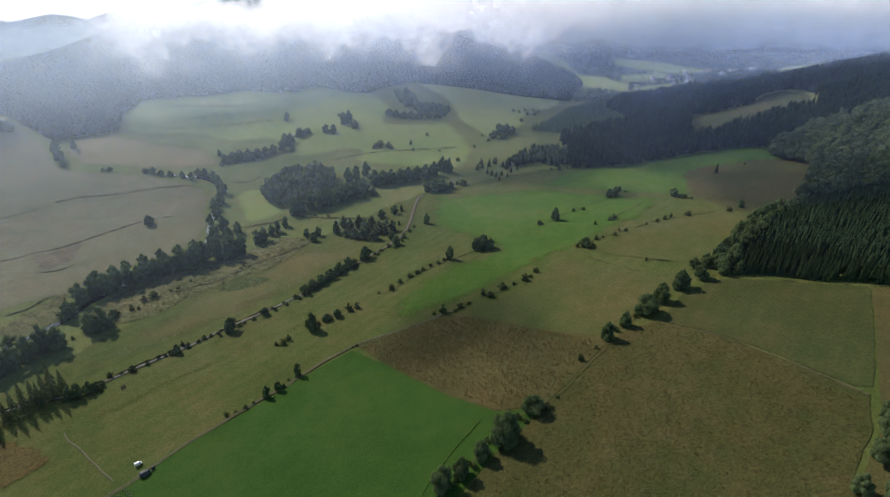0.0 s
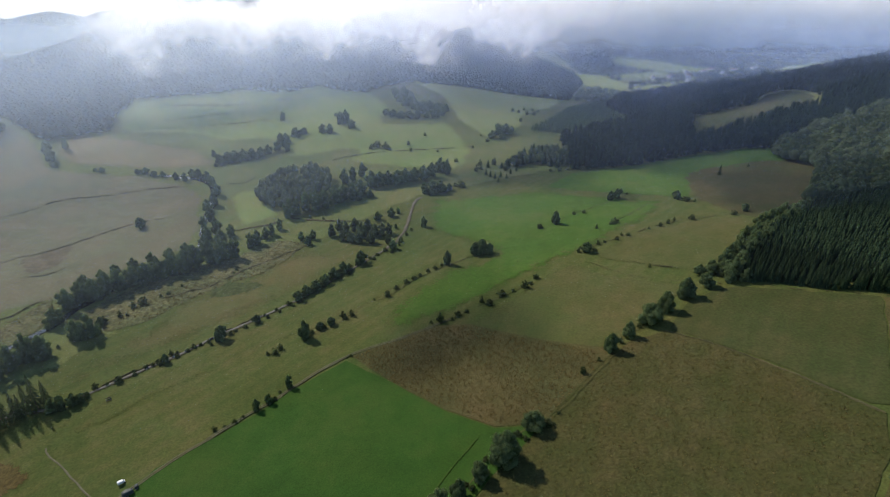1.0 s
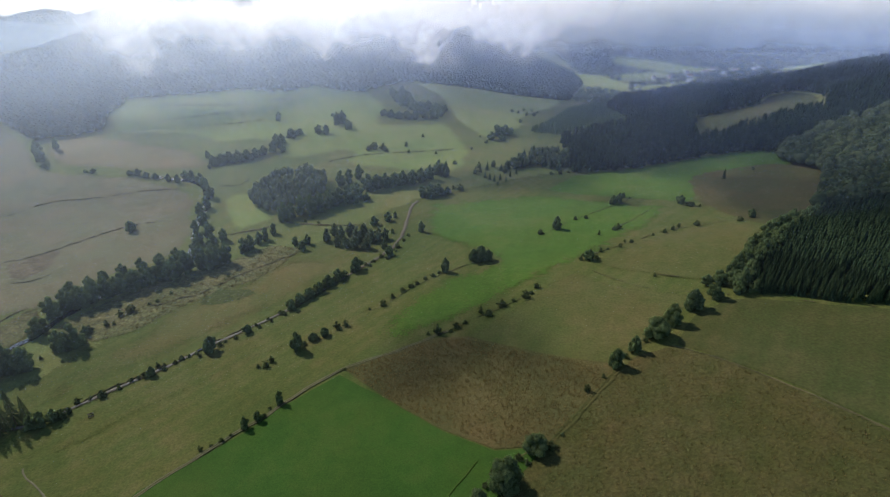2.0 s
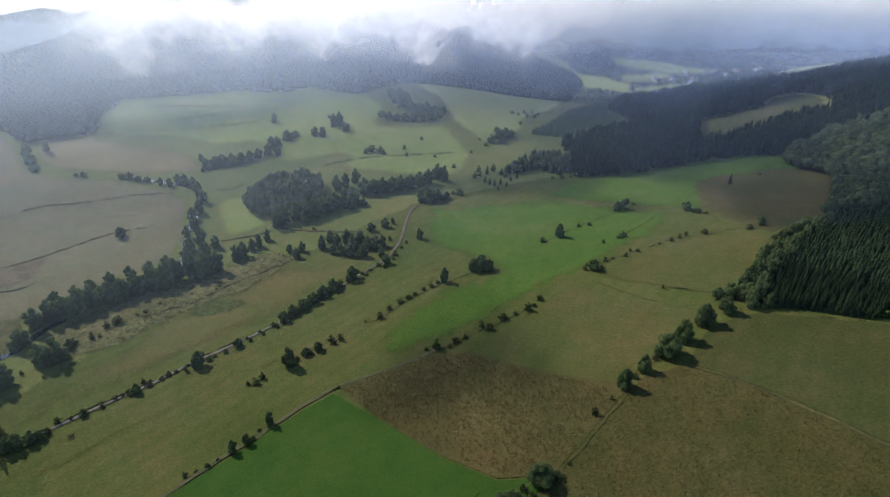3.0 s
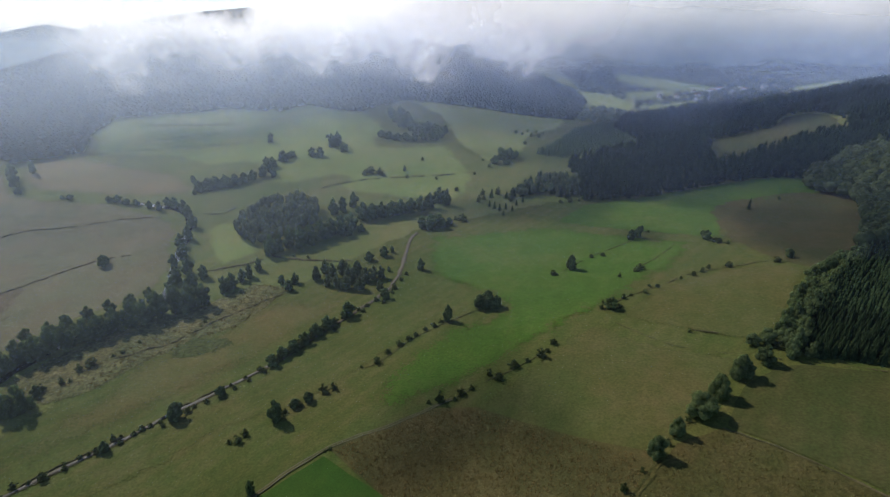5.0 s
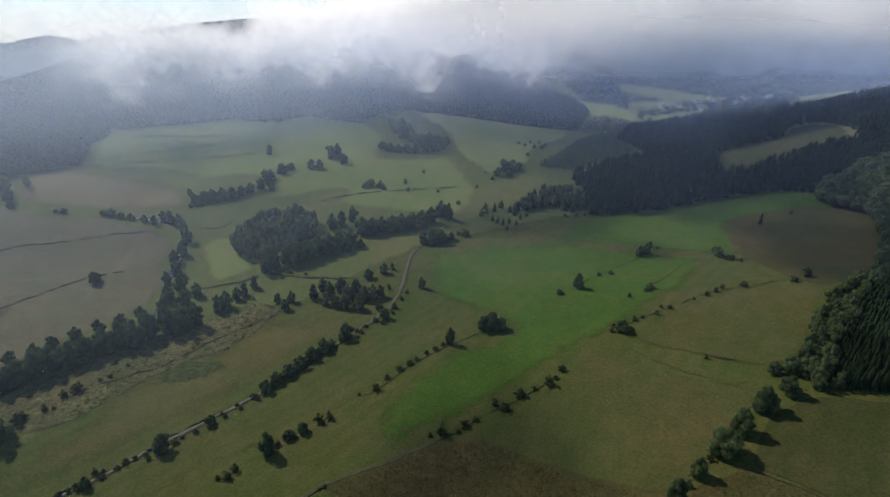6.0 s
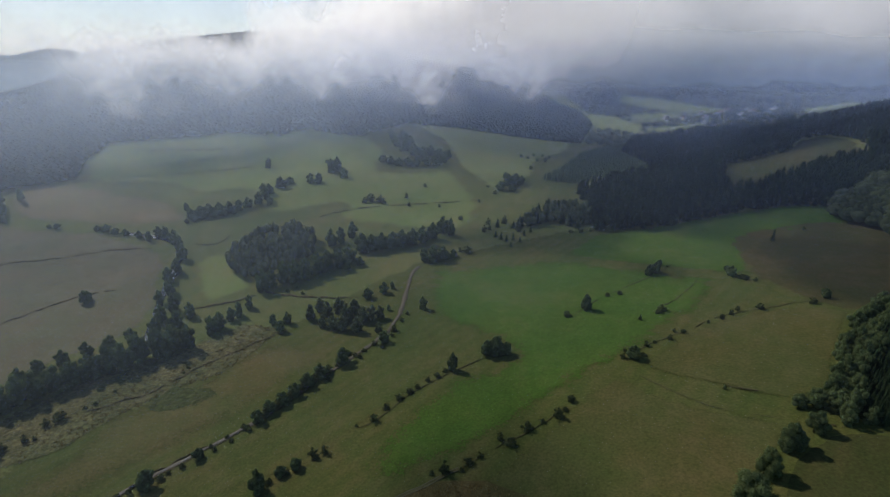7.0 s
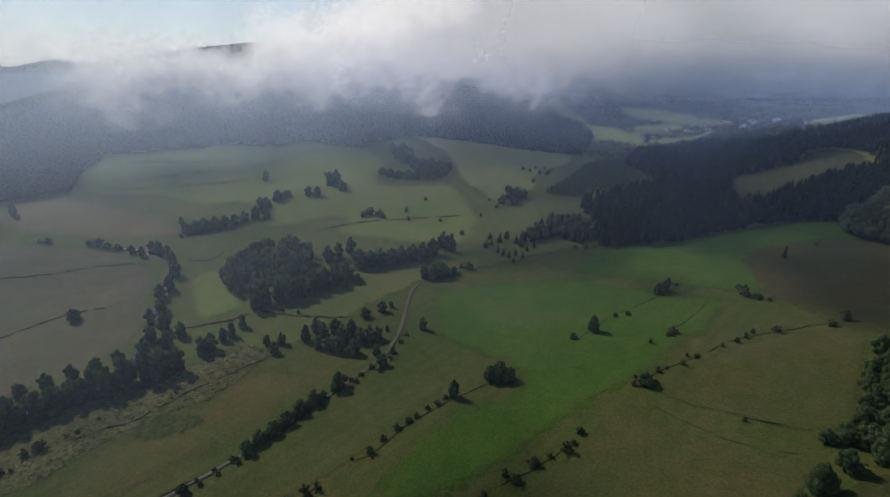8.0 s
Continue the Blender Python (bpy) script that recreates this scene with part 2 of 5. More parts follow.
M_EARTH = plain("track_earth", (0.058, 0.054, 0.032), (0.098, 0.086, 0.056), 1.1, 0.95, 0.0, 0.1)
M_GRAVEL = plain("lane_gravel", (0.067, 0.062, 0.046), (0.150, 0.140, 0.117), 1.6, 0.9, 0.0, 0.08)
M_BARK = plain("bark", (0.045, 0.034, 0.024), (0.10, 0.08, 0.06), 4.0, 0.95, 0.0, 0.05)
M_WATER = plain("water", (0.010, 0.013, 0.012), (0.018, 0.020, 0.018), 2.0, 0.04, 0.0, 0.01)
M_LEAF = leafy("oak_leaves", (0.065, 0.097, 0.045), (0.177, 0.224, 0.106), 0.5)
M_BUSH = leafy("thorn_leaves", (0.055, 0.076, 0.036), (0.155, 0.180, 0.088), 0.6)
M_LARCH = leafy("larch_needles", (0.045, 0.070, 0.026), (0.110, 0.140, 0.058), 0.45)
M_WILLOW = leafy("willow_leaves", (0.085, 0.108, 0.056), (0.180, 0.205, 0.118), 0.5)
M_NEEDLE = leafy("needles", (0.018, 0.034, 0.016), (0.052, 0.080, 0.037), 0.35)
M_WOODS = leafy("woods_leaves", (0.050, 0.076, 0.038), (0.145, 0.172, 0.092), 0.4, True, 0.3)
M_BIRCH = leafy("birch_leaves", (0.105, 0.128, 0.086), (0.225, 0.250, 0.172), 0.5, True, 0.3)
M_SPRUCES = leafy("spruce_needles", (0.008, 0.018, 0.009), (0.032, 0.054, 0.024), 0.15, True, 0.5)
M_HILLWOOD = leafy("hill_needles", (0.015, 0.027, 0.014), (0.027, 0.043, 0.021), 0.3, True, 0.3)
M_PLANT = leafy("plantation_needles", (0.026, 0.050, 0.024), (0.070, 0.106, 0.052), 0.35, True, 0.5)
M_YOUNG = leafy("young_needles", (0.050, 0.081, 0.036), (0.112, 0.151, 0.067), 0.15, True, 0.5)
M_TUFT = leafy("tussock_blades", (0.124, 0.098, 0.041), (0.271, 0.200, 0.092), 0.3, True, 0.1)
M_ROUGHTUFT = leafy("pasture_blades", (0.084, 0.074, 0.026), (0.223, 0.172, 0.081), 0.3, True, 0.1)
M_WALL = plain("limewash", (0.30, 0.28, 0.25), (0.42, 0.40, 0.36), 2.0, 0.9)
M_ROOF = plain("roof_tiles", (0.13, 0.06, 0.045), (0.22, 0.11, 0.08), 2.5, 0.85)
M_SLATE = plain("grey_roof", (0.12, 0.12, 0.12), (0.20, 0.20, 0.20), 2.5, 0.7)
M_PAINT = plain("white_paint", (0.70, 0.70, 0.69), (0.80, 0.80, 0.79), 1.0, 0.35)
M_DARK = plain("dark_glass", (0.012, 0.014, 0.016), (0.03, 0.033, 0.036), 1.0, 0.1)
M_RUBBER = plain("rubber", (0.012, 0.012, 0.012), (0.03, 0.03, 0.03), 5.0, 0.85)
M_TARP = plain("green_tarpaulin", (0.020, 0.026, 0.024), (0.045, 0.052, 0.048), 1.0, 0.6)
M_POST = plain("weathered_posts", (0.10, 0.08, 0.06), (0.20, 0.17, 0.13), 5.0, 0.95)


# ---- builders ----
def mesh_of(name, verts, faces, mat, smooth=False):
    me = bpy.data.meshes.new(name)
    me.from_pydata([tuple(map(float, v)) for v in verts], [], faces)
    me.materials.append(mat)
    if smooth:
        me.polygons.foreach_set("use_smooth", [True] * len(me.polygons))
    me.update()
    return me


def part(name, me, parent, label=""):
    ob = new(name, me)
    ob.parent = parent
    return tagged(ob, label) if label else ob


def inside(poly, x, y):
    """Which of the points lie in the polygon."""
    x, y = np.asarray(x, float), np.asarray(y, float)
    hit = np.zeros(x.shape, bool)
    for (ax, ay), (bx, by) in zip(poly, poly[1:] + poly[:1]):
        if ay != by:
            cross = (ay > y) != (by > y)
            hit ^= cross & (x < (bx - ax) * (y - ay) / (by - ay) + ax)
    return hit


def wander(poly, step, sway, closed=True):
    """The same outline in short steps that stray a little."""
    out = []
    ring = list(zip(poly, poly[1:] + poly[:1])) if closed else list(zip(poly, poly[1:]))
    for (ax, ay), (bx, by) in ring:
        n = max(1, int(math.hypot(bx - ax, by - ay) / step))
        for i in range(n):
            x, y = ax + (bx - ax) * i / n, ay + (by - ay) * i / n
            out.append((x + sway * noise.noise((x / 9, y / 9, 3.1)), y + sway * noise.noise((x / 9, y / 9, 8.7))))
    if not closed:
        out.append(poly[-1])
    return out


def smooth_line(pts, step):
    """A Catmull-Rom curve through the points."""
    out = []
    q = [pts[0]] + list(pts) + [pts[-1]]
    for a, b, c, d in zip(q, q[1:], q[2:], q[3:]):
        n = max(1, int(math.hypot(c[0] - b[0], c[1] - b[1]) / step))
        for i in range(n):
            t = i / n
            out.append(tuple(0.5 * (2 * b[k] + (c[k] - a[k]) * t + (2 * a[k] - 5 * b[k] + 4 * c[k] - d[k]) * t * t
                                    + (3 * b[k] - a[k] - 3 * c[k] + d[k]) * t ** 3) for k in (0, 1)))
    out.append(tuple(pts[-1]))
    return out


def cut(poly, axis, at, keep_more):
    """The part of a polygon on one side of a line along an axis."""
    out = []
    for p, q in zip(poly, poly[1:] + poly[:1]):
        pin, qin = (p[axis] >= at) == keep_more, (q[axis] >= at) == keep_more
        if pin:
            out.append(p)
        if pin != qin:
            t = (at - p[axis]) / (q[axis] - p[axis])
            out.append(tuple(p[k] + (q[k] - p[k]) * t for k in (0, 1)))
    return out


def field(name, poly, mat, lift, label, cell=7.0, sway=1.2, soft=0.0):
    """A field that lies on the land, cut into small squares so that it follows every swell."""
    ring = wander(poly, 5.0, sway)
    xs = [p[0] for p in ring]
    verts, faces, known = [], [], {}
    for i in range(math.floor(min(xs) / cell), math.ceil(max(xs) / cell)):
        strip = cut(cut(ring, 0, i * cell, True), 0, (i + 1) * cell, False)
        if len(strip) < 3:
            continue
        ys = [p[1] for p in strip]
        for j in range(math.floor(min(ys) / cell), math.ceil(max(ys) / cell)):
            c = cut(cut(strip, 1, j * cell, True), 1, (j + 1) * cell, False)
            if len(c) >= 3:
                ids = []
                for p in c:
                    key = (round(p[0], 2), round(p[1], 2))
                    if key not in known:
                        known[key] = len(verts)
                        verts.append(p)
                    if known[key] not in ids:
                        ids.append(known[key])
                if len(ids) >= 3:
                    faces.append(tuple(ids))
    v = np.array(verts)
    area = sum(a[0] * b[1] - b[0] * a[1] for a, b in zip(ring, ring[1:] + ring[:1]))
    if area < 0:
        faces = [f[::-1] for f in faces]
    me = mesh_of(name, np.column_stack([v, ground_z(v[:, 0], v[:, 1]) + lift]), faces, mat, True)
    if soft:
        P, Q = np.array(ring), np.roll(np.array(ring), -1, 0)
        w_ = Q - P
        k = np.clip(((v[:, None] - P) * w_).sum(-1) / np.maximum((w_ * w_).sum(-1), 1e-6), 0, 1)
        far = np.linalg.norm(v[:, None] - P - k[..., None] * w_, axis=-1).min(1)
        me.attributes.new("bare", "FLOAT", "POINT").data.foreach_set("value", np.clip(1 - far / soft, 0, 1))
    return tagged(new(name, me), label, "field", kind="structure")


def ribbon(name, pts, section, mat, label, category, lift=0.3, step=3.0, sway=0.6, rough=0.25, gaps=-2.0, fray=0.0):
    """A track, bank or ditch: a cross-section of (offset, height) drawn along a line on the land."""
    line = wander(smooth_line(pts, step), step, sway, False)
    verts, faces = [], []
    k = len(section)
    for i, (x, y) in enumerate(line):
        a, b = line[max(0, i - 1)], line[min(len(line) - 1, i + 1)]
        tx, ty = b[0] - a[0], b[1] - a[1]
        n = math.hypot(tx, ty) or 1
        wide = 1 + rough * noise.noise((x / 5, y / 5, 1.0))
        if gaps > -1:
            wide *= min(1.0, max(0.02, (noise.noise((x / 11, y / 11, 7.7)) - gaps) / 0.25), (1 + min(i, len(line) - 1 - i)) / 6)
        for o, hgt in section:
            px_, py_ = x + ty / n * o * wide, y - tx / n * o * wide
            verts.append((px_, py_, gz(px_, py_) + lift + hgt * min(1.0, wide) * (1 + 1.6 * rough * noise.noise((px_ / 3, py_ / 3, 5.0)))))
    for i in range(len(line) - 1):
        if noise.noise((line[i][0] / 11, line[i][1] / 11, 7.7)) < gaps:
            continue
        for j in range(k - 1):
            a = i * k + j
            faces.append((a, a + k, a + k + 1, a + 1))
    me = mesh_of(name, verts, faces, mat, True)
    if fray:
        far = max(abs(o) for o, _ in section)
        me.attributes.new("bare", "FLOAT", "POINT").data.foreach_set("value", [fray * abs(o) / far for _ in line for o, _ in section])
    return tagged(new(name, me), label, category, kind="structure")


# ---- the land ----
def graded(lo, dense_lo, dense_hi, hi, step):
    """Coordinates at even steps in the middle that widen towards both ends."""
    mid = list(np.arange(dense_lo, dense_hi + 0.1, step))
    for end, sign in ((hi, 1), (lo, -1)):
        v, s = (mid[-1], step) if sign > 0 else (mid[0], step)
        out = []
        while sign * (end - v) > 0:
            s *= 1.07
            v += sign * s
            out.append(v)
        mid = mid + out if sign > 0 else out[::-1] + mid
    return np.array(mid)


gx, gy = graded(-4800, -330, 340, 4800, 6.0), graded(-4800, 90, 700, 4800, 6.0)
GX, GY = np.meshgrid(gx, gy)
land_verts = np.column_stack([GX.ravel(), GY.ravel(), ground_z(GX, GY).ravel()])
w = len(gx)
land_faces = [(j * w + i, j * w + i + 1, j * w + w + i + 1, j * w + w + i) for j in range(len(gy) - 1) for i in range(w - 1)]
tagged(new("ground", mesh_of("ground", land_verts, land_faces, M_LAND, True)), "olive green meadow land of a broad upland valley", "ground", kind="structure")

# fields, each lying a little above the land
field("field_valley", [(-330, -80), (-235, 230), (-200, 300), (-110, 400), (-20, 480), (130, 540), (200, 545), (360, 562), (368, 470), (310, 395), (258, 352), (172, 262), (280, 200), (200, -80)], M_STRIPED, 0.06, "olive green pasture covering the valley floor", 8, 4, soft=12)
field("field_west", [(-720, 330), (-420, 300), (-300, 300), (-262, 330), (-245, 372), (-205, 405), (-205, 440), (-222, 480), (-232, 520), (-275, 560), (-340, 590), (-440, 598), (-488, 655), (-549, 700), (-633, 764), (-820, 880), (-1000, 800), (-760, 500)], M_WEST, 0.15, "pale dry grazed hillside pasture beyond the river", 12, 7, soft=14)
field("field_tan_west", [(-448, 604), (-496, 668), (-470, 700), (-431, 712), (-387, 700), (-300, 668), (-237, 610), (-246, 582), (-293, 588), (-382, 592)], M_TANWEST, 0.2, "pinkish tan dry grass beneath the forest", 12, 6, soft=34)
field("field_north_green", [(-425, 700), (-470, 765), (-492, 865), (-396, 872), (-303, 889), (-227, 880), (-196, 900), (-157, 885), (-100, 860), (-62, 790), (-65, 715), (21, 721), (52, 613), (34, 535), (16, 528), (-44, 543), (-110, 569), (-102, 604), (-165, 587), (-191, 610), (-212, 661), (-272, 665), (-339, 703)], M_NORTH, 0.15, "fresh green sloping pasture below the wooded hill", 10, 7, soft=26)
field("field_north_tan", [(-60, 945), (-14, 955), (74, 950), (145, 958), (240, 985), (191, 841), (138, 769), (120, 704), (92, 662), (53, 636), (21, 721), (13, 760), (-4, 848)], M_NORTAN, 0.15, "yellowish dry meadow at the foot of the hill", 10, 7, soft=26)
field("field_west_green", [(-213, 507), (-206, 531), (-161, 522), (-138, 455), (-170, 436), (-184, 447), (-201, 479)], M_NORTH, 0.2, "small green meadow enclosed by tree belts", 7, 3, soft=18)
field("field_river", [(-209, 249), (-203, 265), (-187, 295), (-181, 333), (-148, 344), (-134, 378), (-112, 392), (-92, 394), (-76, 382), (-58, 372), (-46, 362), (-64, 342), (-93, 308), (-131, 278), (-158, 258), (-189, 228), (-208, 234), (-230, 221), (-237, 230)], M_RIVERM, 0.22, "olive and tan mown meadow beside the river", 6, 4, soft=34)
field("field_lane", [(-113, 312), (-101, 343), (-83, 386), (-54, 375), (-31, 360), (-17, 388), (-5, 382), (7, 348), (3, 330), (-30, 298), (-59, 272), (-71, 266), (-100, 257), (-116, 239), (-141, 224), (-161, 200), (-174, 194), (-174, 223), (-151, 244), (-127, 266), (-93, 297)], M_STRIPED, 0.18, "olive green pasture along the gravel lane", soft=9)
field("field_corner", [(-161, 200), (-141, 158), (-150, 128), (-160, 90), (-300, 90), (-300, 190), (-230, 215), (-209, 249), (-189, 228), (-174, 223), (-174, 194)], M_STRIPED, 0.12, "olive pasture in the valley bottom", soft=9)
field("field_centre", [(-14, 393), (-11, 469), (41, 470), (95, 472), (141, 445), (197, 410), (159, 359), (112, 326), (89, 310), (68, 299), (44, 279), (9, 260), (0, 258), (-23, 249), (-41, 243), (-30, 295), (7, 327), (36, 338), (12, 367)], M_CENTRE, 0.22, "bright green pasture in the valley floor", 7, 3, soft=26)
field("field_upper_green", [(96, 474), (132, 516), (194, 531), (262, 552), (334, 562), (356, 548), (345, 500), (300, 500), (240, 470), (203, 400), (198, 414), (142, 447)], M_CENTRE, 0.24, "green pasture under the dark spruce wood", 8, 2, soft=7)
field("field_brown", [(228, 478), (262, 506), (318, 512), (350, 500), (352, 462), (325, 425), (292, 392), (262, 352), (228, 340), (214, 362), (206, 400)], M_BROWN, 0.26, "brown withered pasture beside the forest", 8, 6, soft=5)
field("field_slope", [(93, 312), (126, 336), (160, 352), (184, 357), (215, 357), (226, 344), (190, 303), (165, 274), (147, 272), (127, 285), (105, 304)], M_TAN, 0.26, "olive tan rounded pasture beside the plantation", soft=9)
field("field_tan", [(14, 250), (33, 265), (57, 286), (68, 297), (88, 308), (101, 288), (117, 274), (142, 262), (112, 229), (94, 219), (80, 210), (62, 216), (44, 228)], M_TAN, 0.28, "olive tan dry meadow between two hedges", soft=6)
field("field_mown", [(112, 222), (129, 242), (148, 251), (159, 251), (185, 239), (213, 226), (196, 201), (175, 171), (165, 159), (160, 161), (153, 171), (141, 189), (125, 208)], M_MOWN, 0.28, "mown meadow with faint curved cutting lines")
field("field_verge", [(213, 225), (227, 220), (262, 190), (262, 60), (150, 60), (116, 84), (127, 110), (137, 123), (152, 138), (162, 150), (166, 157), (176, 171), (196, 200)], M_TUSSOCK, 0.24, "brown unmown strip outside the fence")
field("field_rough", [(81, 207), (91, 216), (109, 221), (125, 206), (140, 187), (152, 169), (158, 159), (161, 154), (150, 139), (135, 124), (125, 111), (113, 85), (40, -80), (-60, -80), (-12, 72), (0, 108), (9, 133), (21, 150), (41, 172)], M_ROUGH, 0.3, "rough olive brown pasture full of grass tufts")
field("field_tussock", [(-44, 239), (-23, 248), (0, 255), (19, 252), (47, 233), (65, 222), (81, 214), (79, 205), (62, 187), (46, 173), (25, 175), (5, 189), (-20, 212)], M_TUSSOCK, 0.32, "brown uncut field of withered tussock grass", 7, 0.6)
field("field_lush", [(-46, 235), (-20, 212), (5, 188), (25, 174), (44, 172), (21, 150), (8, 135), (-4, 105), (-14, 70), (-60, -80), (-260, -80), (-160, 100), (-142, 143), (-132, 154), (-122, 165), (-118, 176), (-98, 190), (-83, 203), (-70, 217)], M_GREEN, 0.34, "deep green freshly grown hay field", 7, 0.5)
field("field_saddle", [(-870, 1164), (-795, 1050), (-750, 1025), (-722, 1036), (-748, 1085), (-786, 1130), (-800, 1200), (-860, 1220)], M_WEST, 0.3, "pale dry meadow on the saddle of the wooded hill", 14, 4, soft=8)
field("field_eroded", [(-340, 394), (-330, 414), (-318, 433), (-308, 424), (-298, 392), (-304, 368), (-319, 370)], M_ERODED, 0.28, "bare brownish eroded hollow in the dry hillside", 6, 3, soft=9)
field("field_bracken", [(-240, 190), (-198, 191), (-177, 183), (-168, 178), (-173, 167), (-189, 151), (-250, 140)], M_BRACKEN, 0.3, "rusty orange patch of bracken", soft=7)
field("field_wet", [(-163, 338), (-150, 349), (-133, 345), (-117, 340), (-118, 327), (-144, 320), (-160, 325)], M_WET, 0.3, "dark wet hollow of rushes in the meadow", soft=8)
field("field_scrub", [(-242, 302), (-232, 330), (-215, 355), (-195, 372), (-165, 385), (-150, 400), (-131, 412), (-97, 399), (-110, 376), (-125, 351), (-151, 338), (-172, 316), (-182, 298), (-196, 288), (-222, 284)], M_SCRUB, 0.3, "rough yellowish scrub grass beside the river trees", 6, 3, soft=7)
field("field_rushes", [(-282, 279), (-277, 311), (-273, 336), (-255, 322), (-248, 293), (-254, 270)], M_SCRUB, 0.3, "rushes and rough grass on the far river bank", 6, 2, soft=7)
field("field_clearing", [(298, 612), (340, 622), (396, 648), (474, 660), (500, 720), (493, 765), (466, 766), (437, 735), (389, 730), (340, 715)], M_MOWN, 0.3, "tan forest clearing on the spur", 14, soft=3)
FAR_FIELDS = [
    [(480, 1500), (540, 1690), (590, 1560), (620, 1240), (575, 1215), (520, 1257)],
    [(300, 1160), (318, 1290), (372, 1240), (392, 1114), (360, 1046), (322, 1065)],
    [(384, 1085), (480, 1060), (480, 1005), (400, 1020)],
    [(405, 1240), (505, 1225), (498, 1180), (410, 1185)],
    [(640, 1060), (760, 1075), (740, 1010), (650, 1005)],
]
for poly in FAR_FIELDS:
    field("field_far", poly, M_FARGREEN, 0.3, "distant green field in the valley, sunlit brightness put into its colour", 30, 5)

# tracks, lanes, banks and field margins
FLAT = [(-1.0, 0.0), (-0.9, 0.08), (0.9, 0.08), (1.0, 0.0)]
def flat(wide):
    return [(o * wide / 2, hgt) for o, hgt in FLAT]


def ridge(wide, tall):
    return [(-wide / 2, -0.15), (-wide / 4, tall * 0.8), (0, tall), (wide / 4, tall * 0.7), (wide / 2, -0.15)]


TRACK = [(-150, 130), (-138, 147), (-132, 154), (-126, 161), (-117, 174), (-108, 183), (-98, 192), (-88, 202), (-77, 212), (-68, 221), (-58, 230), (-46, 239), (-35, 244), (-16, 249), (0, 256), (9, 260)]
LANE = [(-230, 200), (-208, 215), (-191, 220), (-181, 229), (-170, 238), (-157, 250), (-145, 260), (-130, 275), (-113, 288), (-95, 303), (-82, 316), (-66, 337), (-52, 352), (-36, 372), (-28, 389), (-24, 411), (-22, 436), (-20, 458), (-15, 471)]
ribbon("track_verge", TRACK, ridge(3.2, 0.12), M_VERGE, "rank grass verge of the farm track", "verge", 0.33, 2.0, 1.0, 0.8, fray=0.9)
for side in (-0.7, 0.7):
    ribbon("wheel_track", TRACK, [(side + o, hgt) for o, hgt in flat(0.45)], M_RUT, "pale worn wheel track of the farm track", "track", 0.42, 2.0, 1.0, 0.15)
ribbon("lane_verge", LANE, ridge(5.0, 0.2), M_BANK, "rank grass verge of the gravel lane", "verge", 0.25, 3.0, 1.0, 0.5, fray=0.9)
ribbon("lane", LANE[:12], flat(1.8), M_GRAVEL, "narrow grey gravel lane through the valley", "road", 0.44, 2.0, 0.7, 0.5)
ribbon("lane_upper", LANE[11:], flat(2.5), M_EARTH, "brown earth lane climbing between meadows", "road", 0.44, 2.0, 0.7, 0.5)
ribbon("footpath", [(-176, 192), (-171, 187), (-158, 178), (-147, 170), (-135, 161)], flat(0.7), M_RUT, "faint pale footpath across the pasture", "path", 0.4, 2.5, 0.8, fray=0.6)
ribbon("wheel_marks", [(-14, 118), (-4, 140), (6, 155), (18, 170)], flat(0.8), M_GREEN_WORN, "faint wheel marks in the hay field", "track", 0.42, 2.5, 0.6)
ribbon("lane_ditch", LANE[:12], [(-2.7, -0.1), (-2.3, 0.55), (-1.9, 0.5), (-1.6, -0.1)], M_BANK, "dark grassy ditch bank beside the lane", "ditch", 0.3, 2.5, 0.7, 0.6, -0.3)
ribbon("forest_track", [(142, 262), (151, 257), (163, 251), (186, 240), (207, 230), (221, 223), (250, 210)], flat(1.2), M_BANK, "pale grass track along the plantation edge", "track", 0.4, fray=0.7)
ribbon("spur_track", [(-15, 471), (9, 480), (43, 490), (72, 497), (105, 526), (131, 554)], flat(3.5), M_VERGE, "pale earth track towards the spur", "track", 0.35, 3, 2.0, 0.6, fray=0.8)
ribbon("upper_track", [(200, 398), (222, 384), (240, 372), (262, 352)], flat(3.5), M_VERGE, "pale grass track beside the brown pasture", "track", 0.4, 3, 1.0, 0.6, fray=0.8)

WATER = [(-268, 236), (-258, 265), (-250, 285), (-245, 296), (-243, 312), (-238, 332), (-228, 356), (-210, 372), (-195, 388), (-200, 420), (-214, 460), (-222, 500), (-240, 545), (-268, 566), (-310, 582)]
ribbon("river", WATER, [(-2.6, 0.0), (2.6, 0.0)], M_WATER, "narrow dark river glinting between the trees", "water", 0.3, 4.0, 1.5, 0.4)

BANK_LABEL = "dark grassy terrace bank across the pasture"
